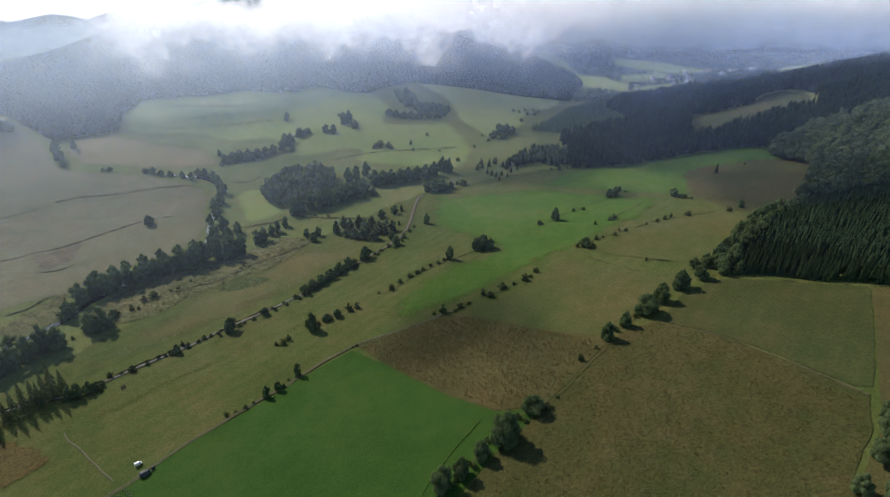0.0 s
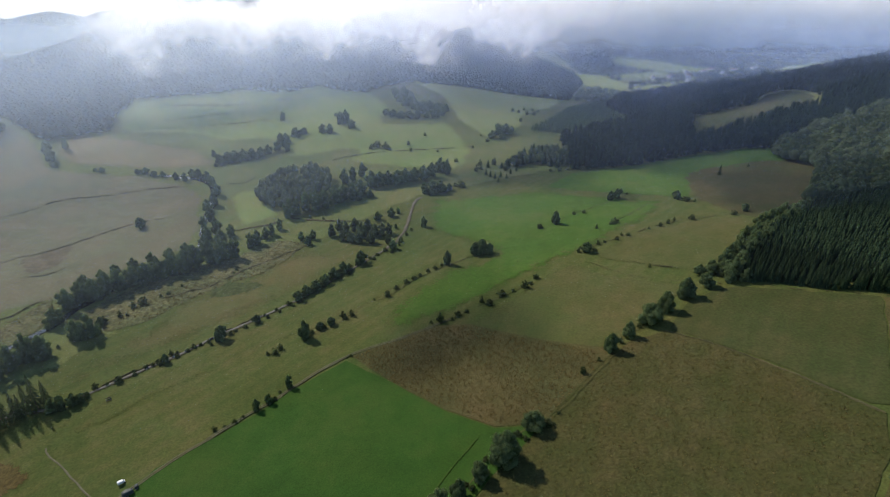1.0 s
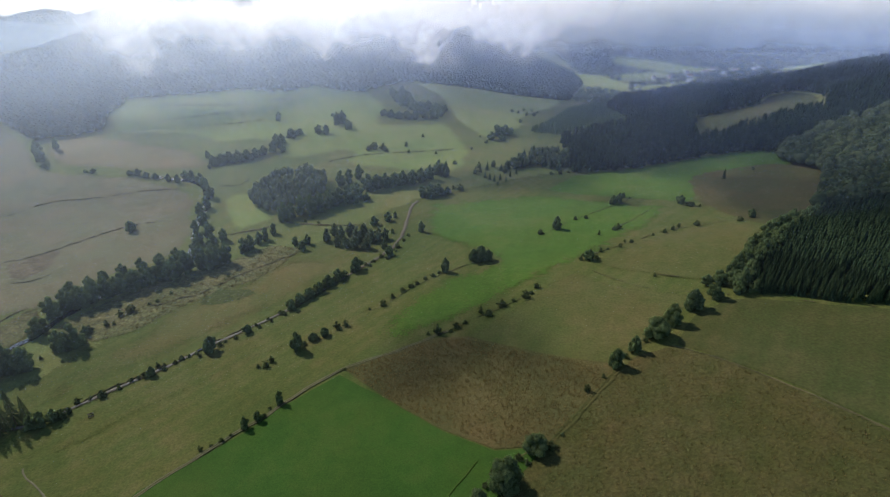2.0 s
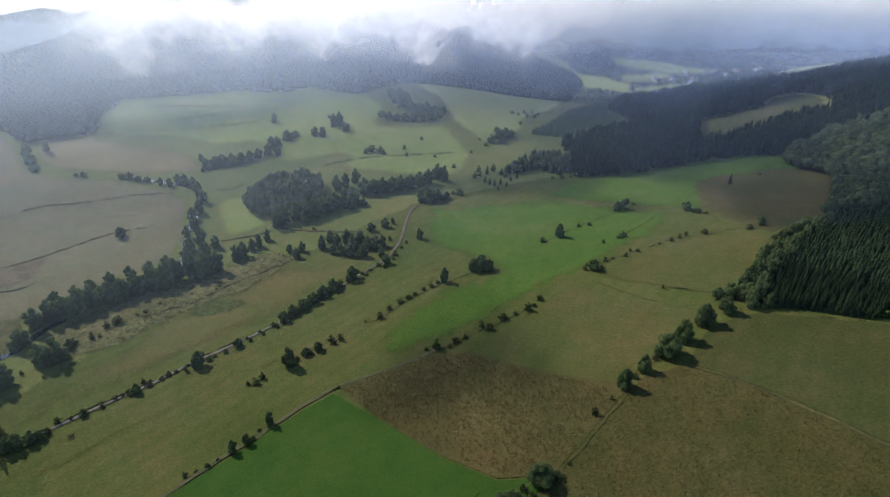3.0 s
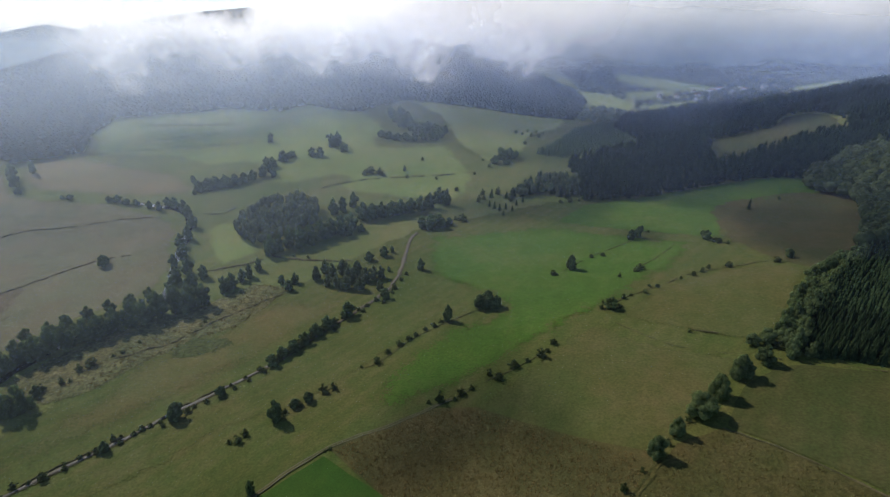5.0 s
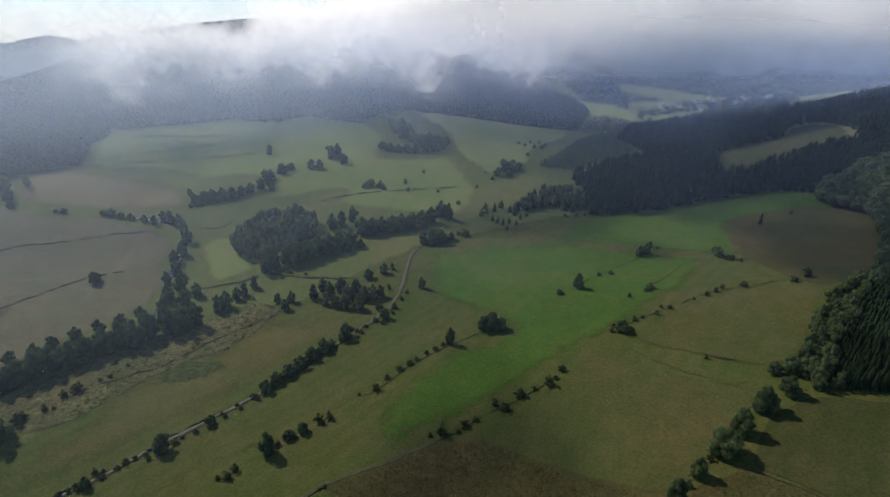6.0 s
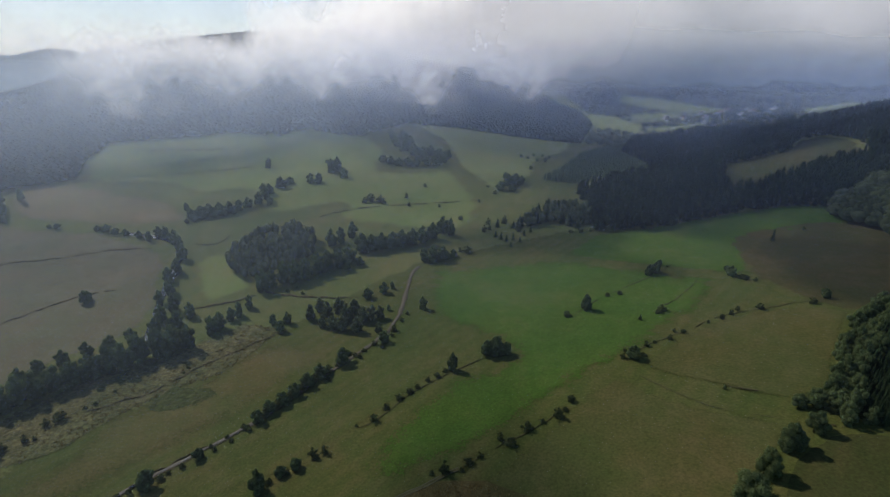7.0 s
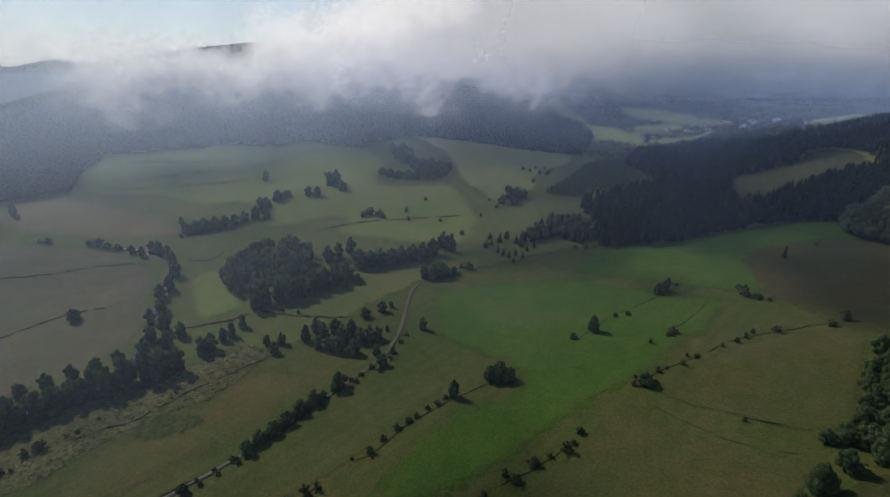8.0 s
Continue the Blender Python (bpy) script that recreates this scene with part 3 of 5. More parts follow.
for row in (
    [(-418, 468), (-402, 490), (-383, 522), (-347, 532), (-310, 545), (-264, 545)],
    [(-343, 399), (-324, 413), (-306, 441), (-283, 466), (-258, 474)],
    [(-360, 376), (-348, 389), (-343, 398)],
    [(-314, 366), (-303, 368), (-296, 376), (-293, 384)],
    [(-300, 292), (-291, 300), (-282, 308), (-278, 319), (-274, 331)],
    [(-438, 704), (-380, 727), (-321, 735), (-259, 743), (-203, 742)],
    [(-384, 753), (-335, 775), (-289, 785)],
    [(-118, 582), (-88, 595), (-49, 602), (-2, 609), (42, 618)],
    [(-224, 547), (-210, 542), (-199, 546), (-196, 557)],
    [(-180, 436), (-168, 438), (-151, 442), (-137, 450)],
    [(-133, 454), (-98, 439), (-56, 429)],
    [(-191, 327), (-182, 332), (-174, 337), (-165, 340), (-152, 352), (-144, 363), (-126, 377), (-107, 389)],
    [(127, 289), (138, 284), (148, 280)],
):
    ribbon("terrace_bank", row, ridge(2.4, 0.7), M_BANK, BANK_LABEL, "bank", 0.2, 1.6, 2.0, 0.9, -0.4, 0.85)
for row in (
    [(-39, 293), (-30, 297), (-12, 315), (7, 328), (28, 339)],
    [(9, 260), (26, 270), (44, 278), (62, 293)],
    [(82, 373), (104, 393), (137, 414), (170, 441)],
    [(95, 321), (113, 332), (136, 341), (161, 354), (184, 357), (218, 363)],
    [(131, 370), (151, 385), (174, 411)],
    [(93, 313), (103, 294), (117, 276), (138, 264)],
    [(-12, 110), (2, 135), (16, 152), (27, 166), (40, 172), (50, 178)],
):
    ribbon("field_margin", row, ridge(1.0, 0.16), M_VERGE, "dry strip of rank grass between two fields", "field margin", 0.35, 2.0, 0.9, 0.7, -0.4, 0.8)

ribbon("field_ditch", [(48, 176), (57, 184), (67, 194), (75, 202), (83, 210)], [(-1.7, -0.1), (-1.0, 0.22), (-0.5, 0.18), (-0.1, -0.02), (0.3, -0.02), (0.7, 0.25), (1.1, 0.2), (1.6, -0.1)], M_ROUGH, "grassy ditch between the tussock field and the pasture", "ditch", 0.34, 1.2, 0.25, 0.5, fray=0.7)
ribbon("mown_edge", [(110, 221), (125, 206), (140, 187), (152, 170), (161, 155)], ridge(1.3, 0.35), M_BANK, "uncut tan strip of grass along the mown meadow", "field margin", 0.34, 1.5, 0.7, 0.8, fray=0.8)


# ---- plants ----
def icosphere(level):
    bm = bmesh.new()
    bmesh.ops.create_icosphere(bm, subdivisions=level, radius=1.0)
    v = np.array([tuple(p.co) for p in bm.verts])
    f = [tuple(p.index for p in face.verts) for face in bm.faces]
    bm.free()
    return v, f


ICO1, ICO2 = icosphere(1), icosphere(2)


def crown_mesh(name, seed, lobes, leaves, size, mat, low=0.12, spread=0.62):
    """A crown one unit wide and high: rounded lobes of small leaf sprays round a ragged core."""
    rng = np.random.default_rng(seed)
    verts, faces = [], []
    centres = []
    for i in range(lobes):
        a = i * 2.4 + rng.uniform(-0.6, 0.6)
        up = (i + 0.5) / lobes
        r = spread * 0.5 * math.sqrt(max(0.0, 1 - (2 * up - 0.80) ** 2)) * rng.uniform(0.62, 1.08)
        rad = rng.uniform(0.13, 0.22) * (1.15 - 0.40 * up)
        centres.append((np.array([r * math.cos(a), r * math.sin(a), low + 0.15 + (0.82 - low) * up * rng.uniform(0.86, 0.97)]), rad))
    centres.append((np.array([0, 0, low + 0.36]), 0.30))
    centres.append((np.array([rng.uniform(-0.06, 0.06), rng.uniform(-0.06, 0.06), low + 0.58]), 0.22))
    ico = ICO2 if leaves > 1000 else ICO1
    for c, rad in centres:
        base = len(verts)
        for p in ico[0]:
            verts.append(c + p * rad * rng.uniform(0.72, 0.92) * np.array([1, 1, 0.9]))
        faces += [tuple(base + k for k in f) for f in ico[1]]
    weights = np.array([rad ** 2 for _, rad in centres])
    pick = rng.choice(len(centres), leaves, p=weights / weights.sum())
    for i in pick:
        c, rad = centres[i]
        d = rng.normal(size=3)
        d /= np.linalg.norm(d)
        if d[2] < -0.35:
            d[2] *= -1
        p = c + d * rad * rng.uniform(0.80, 1.10 + 0.12 * rng.random())
        nrm = d + rng.normal(size=3) * 0.32
        nrm /= np.linalg.norm(nrm)
        t = np.cross(nrm, rng.normal(size=3))
        t /= np.linalg.norm(t)
        b = np.cross(nrm, t)
        s = size * rng.uniform(0.5, 1.25)
        base = len(verts)
        verts += [p - t * s * 0.5, p + b * s * 0.38, p + t * s * 0.5 + nrm * s * 0.12, p - b * s * 0.42]
        faces.append((base, base + 1, base + 2, base + 3))
    return mesh_of(name, verts, faces, mat)


def trunk_mesh(name, seed, tall, thick, limbs, mat):
    """A tapered trunk with rising limbs, for a plant one unit wide and high."""
    rng = np.random.default_rng(seed)
    verts, faces = [], []

    def limb(a, b, ra, rb):
        a, b = np.array(a, float), np.array(b, float)
        ax = b - a
        u = np.cross(ax, (0.3, 0.9, 0.2))
        u /= np.linalg.norm(u)
        v = np.cross(ax, u) / np.linalg.norm(ax)
        base = len(verts)
        for p, r in ((a, ra), (a * 0.5 + b * 0.5, (ra + rb) * 0.46), (b, rb)):
            for k in range(6):
                verts.append(p + r * (u * math.cos(k * math.pi / 3) + v * math.sin(k * math.pi / 3)))
        for ring in (0, 6):
            for k in range(6):
                faces.append((base + ring + k, base + ring + (k + 1) % 6, base + ring + 6 + (k + 1) % 6, base + ring + 6 + k))

    limb((0, 0, -0.06), (rng.uniform(-0.03, 0.03), rng.uniform(-0.03, 0.03), tall), thick, thick * 0.35)
    for i in range(limbs):
        a = i * 2.4 + rng.uniform(-0.4, 0.4)
        z = tall * rng.uniform(0.3, 0.7)
        r = rng.uniform(0.22, 0.36)
        limb((0, 0, z), (r * math.cos(a), r * math.sin(a), min(0.85, z + rng.uniform(0.15, 0.35))), thick * 0.45, thick * 0.12)
    return mesh_of(name, verts, faces, mat)


def spruce_mesh(name, seed, tiers, arms, mat, droop=0.10, full=1.15):
    """Whorls of drooping boughs round a stem, one unit wide and high."""
    rng = np.random.default_rng(seed)
    verts, faces = [], []
    for i in range(tiers):
        f = i / tiers
        z = 0.06 + 0.86 * f
        r = 0.5 * (1 - f) ** 0.85 + 0.03
        for k in range(arms):
            a = 2 * math.pi * (k + rng.uniform(-0.3, 0.3)) / arms + i * 0.7
            rr = r * rng.uniform(0.7, 1.15)
            w = math.pi / arms * full
            tip = (rr * math.cos(a), rr * math.sin(a), z - droop * rng.uniform(0.3, 1.0) * (1 - f))
            left = (0.62 * rr * math.cos(a - w), 0.62 * rr * math.sin(a - w), z - droop * 0.4 * (1 - f))
            right = (0.62 * rr * math.cos(a + w), 0.62 * rr * math.sin(a + w), z - droop * 0.4 * (1 - f))
            base = len(verts)
            verts += [(0, 0, z + 0.9 / tiers), left, tip, right]
            faces += [(base, base + 1, base + 2), (base, base + 2, base + 3)]
    base = len(verts)
    verts += [(0.015, 0, 0.85), (-0.01, 0.014, 0.85), (-0.01, -0.014, 0.85), (0, 0, 1.0)]
    faces += [(base, base + 1, base + 3), (base + 1, base + 2, base + 3), (base + 2, base, base + 3)]
    return mesh_of(name, verts, faces, mat)


# ---- woods ----
def scatter(poly, spacing, seed, keep=1.0):
    """Jittered places in a polygon."""
    rng = np.random.default_rng(seed)
    xs, ys = [p[0] for p in poly], [p[1] for p in poly]
    X, Y = np.meshgrid(np.arange(min(xs), max(xs), spacing), np.arange(min(ys), max(ys), spacing * 0.9))
    X = X + rng.uniform(-0.45, 0.45, X.shape) * spacing
    Y = Y + rng.uniform(-0.45, 0.45, Y.shape) * spacing
    ok = inside(poly, X.ravel(), Y.ravel()) & (rng.random(X.size) < keep)
    return X.ravel()[ok], Y.ravel()[ok], rng


def spike_template(rng, tiers, arms):
    """A small spruce: stacked star-shaped skirts."""
    v, f = [], []
    for i in range(tiers):
        g = i / tiers
        base = len(v)
        v.append((0, 0, min(1.0, 0.12 + 0.88 * (g + 1.25 / tiers))))
        for k in range(arms):
            a = 2 * math.pi * k / arms + i * 0.5
            r = (0.5 * (1 - g) ** 0.9 + 0.02) * (1.0 if k % 2 else 0.62) * rng.uniform(0.85, 1.15)
            v.append((r * math.cos(a), r * math.sin(a), 0.10 + 0.86 * g))
        f += [(base, base + 1 + k, base + 1 + (k + 1) % arms) for k in range(arms)]
    return np.array(v), np.array(f)


def dome_template(rng, sprays):
    """A small broad-leaved crown: a knobbly dome with sprays of leaves."""
    v = ICO2[0].copy()
    bumps = rng.normal(size=(7, 3))
    bumps /= np.linalg.norm(bumps, axis=1)[:, None]
    swell = np.max(v @ bumps.T, axis=1)
    v = v * (0.66 + 0.34 * swell ** 3 + rng.uniform(-0.06, 0.06, len(v)))[:, None]
    v = v * [0.5, 0.5, 0.42] + [0, 0, 0.56]
    f = [tuple(t) for t in ICO2[1]]
    v = [tuple(p) for p in v]
    for _ in range(sprays):
        d = rng.normal(size=3)
        d[2] = abs(d[2])
        d /= np.linalg.norm(d)
        p = d * [0.5, 0.5, 0.44] * rng.uniform(0.8, 1.08) + [0, 0, 0.56]
        s = rng.uniform(0.08, 0.15)
        t = np.cross(d + rng.normal(size=3) * 0.4, rng.normal(size=3))
        t *= s / np.linalg.norm(t)
        b = np.cross(d, t)
        base = len(v)
        v += [tuple(p - t), tuple(p + t * 0.6 + b), tuple(p + t * 0.5 - b)]
        f.append((base, base + 1, base + 2))
    return np.array(v), np.array(f)


def wood(name, places, rng, templates, wide, tall, mat, label, group="", soft=False):
    """Trees past counting: one mesh of many small plants on the land."""
    X, Y = places
    Z = ground_z(X, Y)
    all_v, all_f, base = [], [], 0
    kind = rng.integers(0, len(templates), len(X))
    for k, (tv, tf) in enumerate(templates):
        sel = np.flatnonzero(kind == k)
        n = len(sel)
        if not n:
            continue
        a, s, t = rng.uniform(0, 6.28, n), rng.uniform(*wide, n), rng.uniform(*tall, n)
        px_ = tv[None, :, 0] * np.cos(a)[:, None] - tv[None, :, 1] * np.sin(a)[:, None]
        py_ = tv[None, :, 0] * np.sin(a)[:, None] + tv[None, :, 1] * np.cos(a)[:, None]
        P = np.stack([px_ * s[:, None] + X[sel][:, None], py_ * s[:, None] + Y[sel][:, None],
                      tv[None, :, 2] * t[:, None] + Z[sel][:, None] - 0.4], -1)
        all_v.append(P.reshape(-1, 3))
        all_f.append((tf[None] + (np.arange(n) * len(tv))[:, None, None] + base).reshape(-1, 3))
        base += n * len(tv)
    V, Fc = np.concatenate(all_v), np.concatenate(all_f)
    me = bpy.data.meshes.new(name)
    me.vertices.add(len(V))
    me.vertices.foreach_set("co", V.ravel())
    me.loops.add(Fc.size)
    me.loops.foreach_set("vertex_index", Fc.ravel().astype(np.int32))
    me.polygons.add(len(Fc))
    me.polygons.foreach_set("loop_start", np.arange(0, Fc.size, 3, dtype=np.int32))
    me.materials.append(mat)
    me.update(calc_edges=True)
    if soft:
        me.polygons.foreach_set("use_smooth", np.ones(len(Fc), bool))
    me.validate()
    return tagged(new(name, me), label, "forest", group, "stuff")


rt = np.random.default_rng(5)
SPIKES = [spike_template(rt, 5, 10) for _ in range(5)]
SPIKES_FAR = [spike_template(rt, 3, 8) for _ in range(4)]
DOMES = [dome_template(rt, 26) for _ in range(6)]
DOMES_FAR = [dome_template(rt, 14) for _ in range(4)]


def mound_template(rng):
    """A far-off tree: a pointed knobbly mound."""
    v = ICO1[0] * rng.uniform(0.82, 1.12, (len(ICO1[0]), 1))
    up = np.clip(v[:, 2], 0, 1)
    v = v * np.column_stack([0.5 * (1 - 0.35 * up), 0.5 * (1 - 0.35 * up), np.full(len(v), 0.45)]) + [0, 0, 0.52]
    return v, np.array(ICO1[1])


MOUNDS = [mound_template(rt) for _ in range(6)]

PROTOS, PLACED = {}, {}


def plant_proto(style, k):
    """One plant of a style: an Empty at its foot with trunk and crown."""
    name = {"oak": "tree", "tree": "tree", "willow": "willow_tree", "bush": "bush", "spruce": "spruce_tree", "fir": "spruce_tree"}[style]
    root = new(name)
    root.empty_display_size = 0.1
    if style == "oak":
        part("trunk", trunk_mesh("trunk", k, 0.55, 0.035, 5, M_BARK), root)
        part("crown", crown_mesh("crown", 10 + k, 19, 3600, 0.052, M_LEAF, -0.08, 0.70), root)
    elif style == "tree":
        part("trunk", trunk_mesh("trunk", 20 + k, 0.55, 0.035, 3, M_BARK), root)
        part("crown", crown_mesh("crown", 30 + k, 15, 1700, 0.062, M_LEAF, -0.14, 0.74), root)
    elif style == "willow":
        part("trunk", trunk_mesh("trunk", 40 + k, 0.6, 0.03, 4, M_BARK), root)
        part("crown", crown_mesh("crown", 50 + k, 12, 1100, 0.070, M_WILLOW, -0.08, 0.76), root)
    elif style == "bush":
        part("trunk", trunk_mesh("trunk", 60 + k, 0.45, 0.03, 3, M_BARK), root)
        part("crown", crown_mesh("crown", 70 + k, 9, 620, 0.085, M_BUSH, -0.17, 0.82), root)
    else:
        part("trunk", trunk_mesh("trunk", 80 + k, 0.9, 0.035, 0, M_BARK), root)
        part("crown", spruce_mesh("crown", 90 + k, 20, 7, M_LARCH, 0.02, 0.5) if style == "spruce" else spruce_mesh("crown", 90 + k, 9, 7, M_NEEDLE), root)
    return root


def stand(style, rows, label, category, group, variants=4):
    """Single plants: rows of (x, y, crown width, height)."""
    for x, y, wide, tall in rows:
        k = int(abs(x * 7.3 + y * 3.1)) % variants
        turn = (x * 37.7 + y * 91.3) % 360
        m = Matrix.LocRotScale((x, y, gz(x, y) + 0.1), Euler((0, 0, radians(turn))), (wide * 0.92, wide * 0.92, tall))
        if (style, k) not in PROTOS:
            PROTOS[style, k] = plant_proto(style, k)
            PLACED[style, k] = (m, label, category, group)
        else:
            tagged(copy_thing(PROTOS[style, k], m), label, category, group)


stand("oak", [(2, 138, 9.5, 12.2), (9, 143, 8.0, 9.8), (17, 150, 8.2, 9.1), (27, 156, 14.2, 15.1), (40, 171, 10.4, 8.7)], "broad dark green hedgerow tree casting a long shadow", "tree", "hedgerow trees beside the hay field")
stand("oak", [(82, 212, 7.7, 9.9), (93, 221, 6.8, 8.3), (106, 229, 13.9, 11.6), (117, 238, 9.5, 11.8), (131, 248, 11.7, 11.7), (145, 255, 9.4, 9.4), (154, 269, 8.5, 8.5), (148, 270, 7.9, 6.3)], "rounded leafy hedgerow tree between two meadows", "tree", "tree row running to the plantation")
stand("oak", [(154, 137, 8.6, 11.7), (144, 126, 9.5, 11.1), (130, 116, 7.0, 8.1), (136, 111, 8.5, 11.0), (159, 144, 6.0, 7.6)], "leafy tree beside the rough pasture", "tree", "trees beside the rough pasture")
stand("bush", [(33, 169, 3.8, 2.9), (36, 166, 3.2, 2.3), (46, 172, 5.2, 3.1), (51, 177, 2.4, 1.5), (23, 163, 3.7, 2.7), (14, 146, 3.0, 3.0), (66, 199, 3.2, 4.6), (75, 206, 2.4, 2.4), (88, 217, 3.3, 2.6), (100, 227, 3.5, 2.7), (157, 264, 6.4, 3.9), (162, 262, 5.1, 3.6), (20, 152, 3.1, 2.1), (5, 139, 2.9, 2.9), (12, 148, 3.0, 2.5), (20, 158, 3.2, 2.6), (31, 163, 4.0, 3.0), (34, 168, 3.0, 2.4), (44, 175, 3.0, 2.0), (-2, 133, 3.4, 3.0), (7, 141, 3.0, 2.4)], "low scrubby bush in the hedgerow", "bush", "hedgerow bushes")
stand("oak", [(8, 330, 6.6, 11.0), (27, 340, 8.9, 9.9), (32, 340, 10.6, 11.5), (37, 338, 8.1, 8.1)], "dark leafy tree in the middle hedge", "tree", "trees of the middle hedge")
stand("bush", [(-30, 297, 5.1, 4.7), (-25, 305, 4.9, 2.9), (-19, 311, 5.3, 3.2), (-14, 315, 5.0, 3.0), (-10, 318, 4.3, 2.6), (-5, 323, 4.3, 2.6), (0, 326, 4.7, 2.8), (4, 330, 4.4, 2.6), (-38, 295, 2.2, 1.3)], "low bush in a broken hedge line", "bush", "bushes of the middle hedge")
stand("bush", [(3, 259, 6.5, 6.5), (-2, 259, 3.3, 2.0), (13, 262, 5.6, 3.4), (18, 265, 4.0, 2.4), (27, 273, 4.4, 4.4), (31, 269, 6.7, 4.0), (39, 277, 6.9, 4.1), (46, 280, 3.5, 2.1), (53, 282, 6.2, 5.8), (61, 292, 4.6, 3.7), (57, 286, 3.5, 2.1), (10, 259, 3.3, 2.0)], "dark bush along the field margin", "bush", "bushes along the field margin")
stand("oak", [(-74, 262, 8.4, 11.5), (-67, 270, 6.2, 4.7), (-61, 273, 6.6, 5.4)], "dark leafy tree in a short row on the pasture", "tree", "short tree row on the pasture")
stand("bush", [(-88, 250, 5.2, 4.2), (-86, 254, 4.3, 3.8), (-92, 250, 3.2, 2.3), (-71, 266, 4.1, 2.4), (-55, 279, 5.6, 4.6), (-50, 280, 4.6, 4.2), (-53, 277, 3.6, 2.6), (-64, 270, 3.4, 2.4)], "low spreading bush on the open pasture", "bush", "bushes on the pasture")
stand("tree", [(-72, 220, 4.4, 8.2), (-84, 206, 5.0, 6.8), (-79, 210, 5.7, 5.7)], "small dark tree beside the farm track", "tree", "trees beside the farm track")
stand("bush", [(-92, 199, 2.5, 2.5), (-100, 195, 3.0, 3.0), (-96, 197, 1.9, 1.1), (-89, 202, 2.2, 1.3), (-77, 212, 3.4, 2.1), (-44, 239, 2.5, 1.5), (-46, 238, 1.9, 1.1), (-76, 217, 2.3, 1.4)], "small bush beside the farm track", "bush", "bushes beside the farm track")
stand("oak", [(-126, 271, 9.0, 9.9), (-110, 286, 6.5, 5.5), (-151, 253, 5.9, 5.9)], "round dark tree beside the gravel lane", "tree", "trees beside the lane")
stand("tree", [(-89, 307, 7.2, 7.7), (-85, 314, 7.7, 7.7), (-80, 319, 8.6, 7.6), (-75, 326, 8.8, 7.8), (-70, 333, 9.7, 8.2), (-65, 340, 9.9, 8.9), (-54, 351, 11.8, 10.2), (-32, 368, 7.9, 7.9)], "dense dark hedge tree beside the gravel lane", "tree", "dense hedge beside the lane")
stand("bush", [(-151, 260, 4.0, 4.0), (-140, 265, 4.8, 2.9), (-142, 262, 3.4, 2.4), (-137, 267, 3.4, 2.1), (-169, 238, 6.3, 3.8), (-179, 234, 4.4, 3.5), (-174, 236, 3.1, 1.9), (-160, 249, 3.9, 2.5), (-157, 251, 3.3, 2.0), (-155, 253, 4.0, 2.5), (-133, 269, 3.1, 1.9), (-98, 295, 3.3, 2.0), (-120, 278, 2.8, 1.7), (-95, 304, 3.8, 2.3), (-43, 360, 3.9, 2.3), (-38, 366, 4.4, 3.3), (-48, 356, 3.8, 2.8), (-27, 380, 5.4, 4.9), (-23, 391, 4.6, 2.9), (-33, 362, 4.3, 3.3), (-20, 399, 3.7, 2.6)], "low bush on the lane verge", "bush", "bushes on the lane verge")
LANE_HEDGE = [(-89, 307), (-85, 314), (-80, 319), (-75, 326), (-70, 333), (-65, 340), (-59, 346), (-54, 351)]
stand("bush", [((a[0] + b[0]) / 2 + 0.5, (a[1] + b[1]) / 2, 6.0 + i % 2, 4.6 + 0.6 * (i % 3)) for i, (a, b) in enumerate(zip(LANE_HEDGE, LANE_HEDGE[1:]))], "thick undergrowth bush filling the lane hedge", "bush", "undergrowth of the lane hedge")
stand("bush", [(-94, 303, 4.5, 3.2), (-91, 301, 3.6, 2.6), (-104, 290, 3.4, 2.2), (-115, 281, 3.8, 2.4), (-122, 275, 4.2, 3.0), (-130, 266, 3.4, 2.2), (-146, 257, 3.6, 2.2), (-163, 243, 3.8, 2.4), (-184, 226, 4.0, 3.0), (-165, 246, 2.8, 1.8), (-153, 251, 3.4, 2.2), (-148, 261, 2.8, 1.8), (-128, 277, 2.8, 1.7), (-107, 293, 2.6, 1.6), (-101, 298, 2.8, 1.8), (-60, 336, 3.6, 2.4), (-45, 354, 4.4, 3.0), (-28, 374, 3.6, 2.6)], "low bush on the lane verge", "bush", "bushes on the lane verge")
stand("spruce", [(-208, 204, 7.1, 18.7), (-206, 208, 7.9, 19.7), (-204, 212, 7.9, 18.1), (-201, 216, 8.0, 20.2), (-200, 220, 8.9, 22.9), (-197, 223, 6.9, 16.4), (-202, 213, 6.0, 16.1), (-210, 201, 7.0, 13.4), (-213, 196, 8.2, 17.2), (-217, 192, 8.0, 16.9)], "tall dark conifer in a row with thin crown", "conifer", "conifer row at the lane", 3)
stand("tree", [(-190, 217, 7.1, 8.7), (-187, 219, 7.1, 8.8), (-183, 222, 6.6, 7.4), (-180, 224, 5.4, 5.4), (-179, 227, 3.7, 3.7)], "dark leafy tree at the end of the conifer row", "tree", "trees at the conifer row")
stand("willow", [(-86, 407, 8.6, 11.8), (-81, 416, 8.8, 11.2), (-74, 406, 8.6, 12.6), (-67, 410, 9.6, 13.4), (-60, 399, 10.3, 13.1), (-56, 406, 9.5, 12.5), (-49, 396, 8.4, 11.5), (-43, 398, 8.4, 10.8), (-38, 398, 7.5, 10.0), (-61, 388, 9.2, 11.3), (-68, 391, 8.3, 9.8), (-51, 384, 9.1, 10.4), (-37, 381, 6.3, 7.3), (-75, 396, 7.5, 9.2)], "grey-green tree in a loose copse beside the lane", "tree", "copse beside the lane")
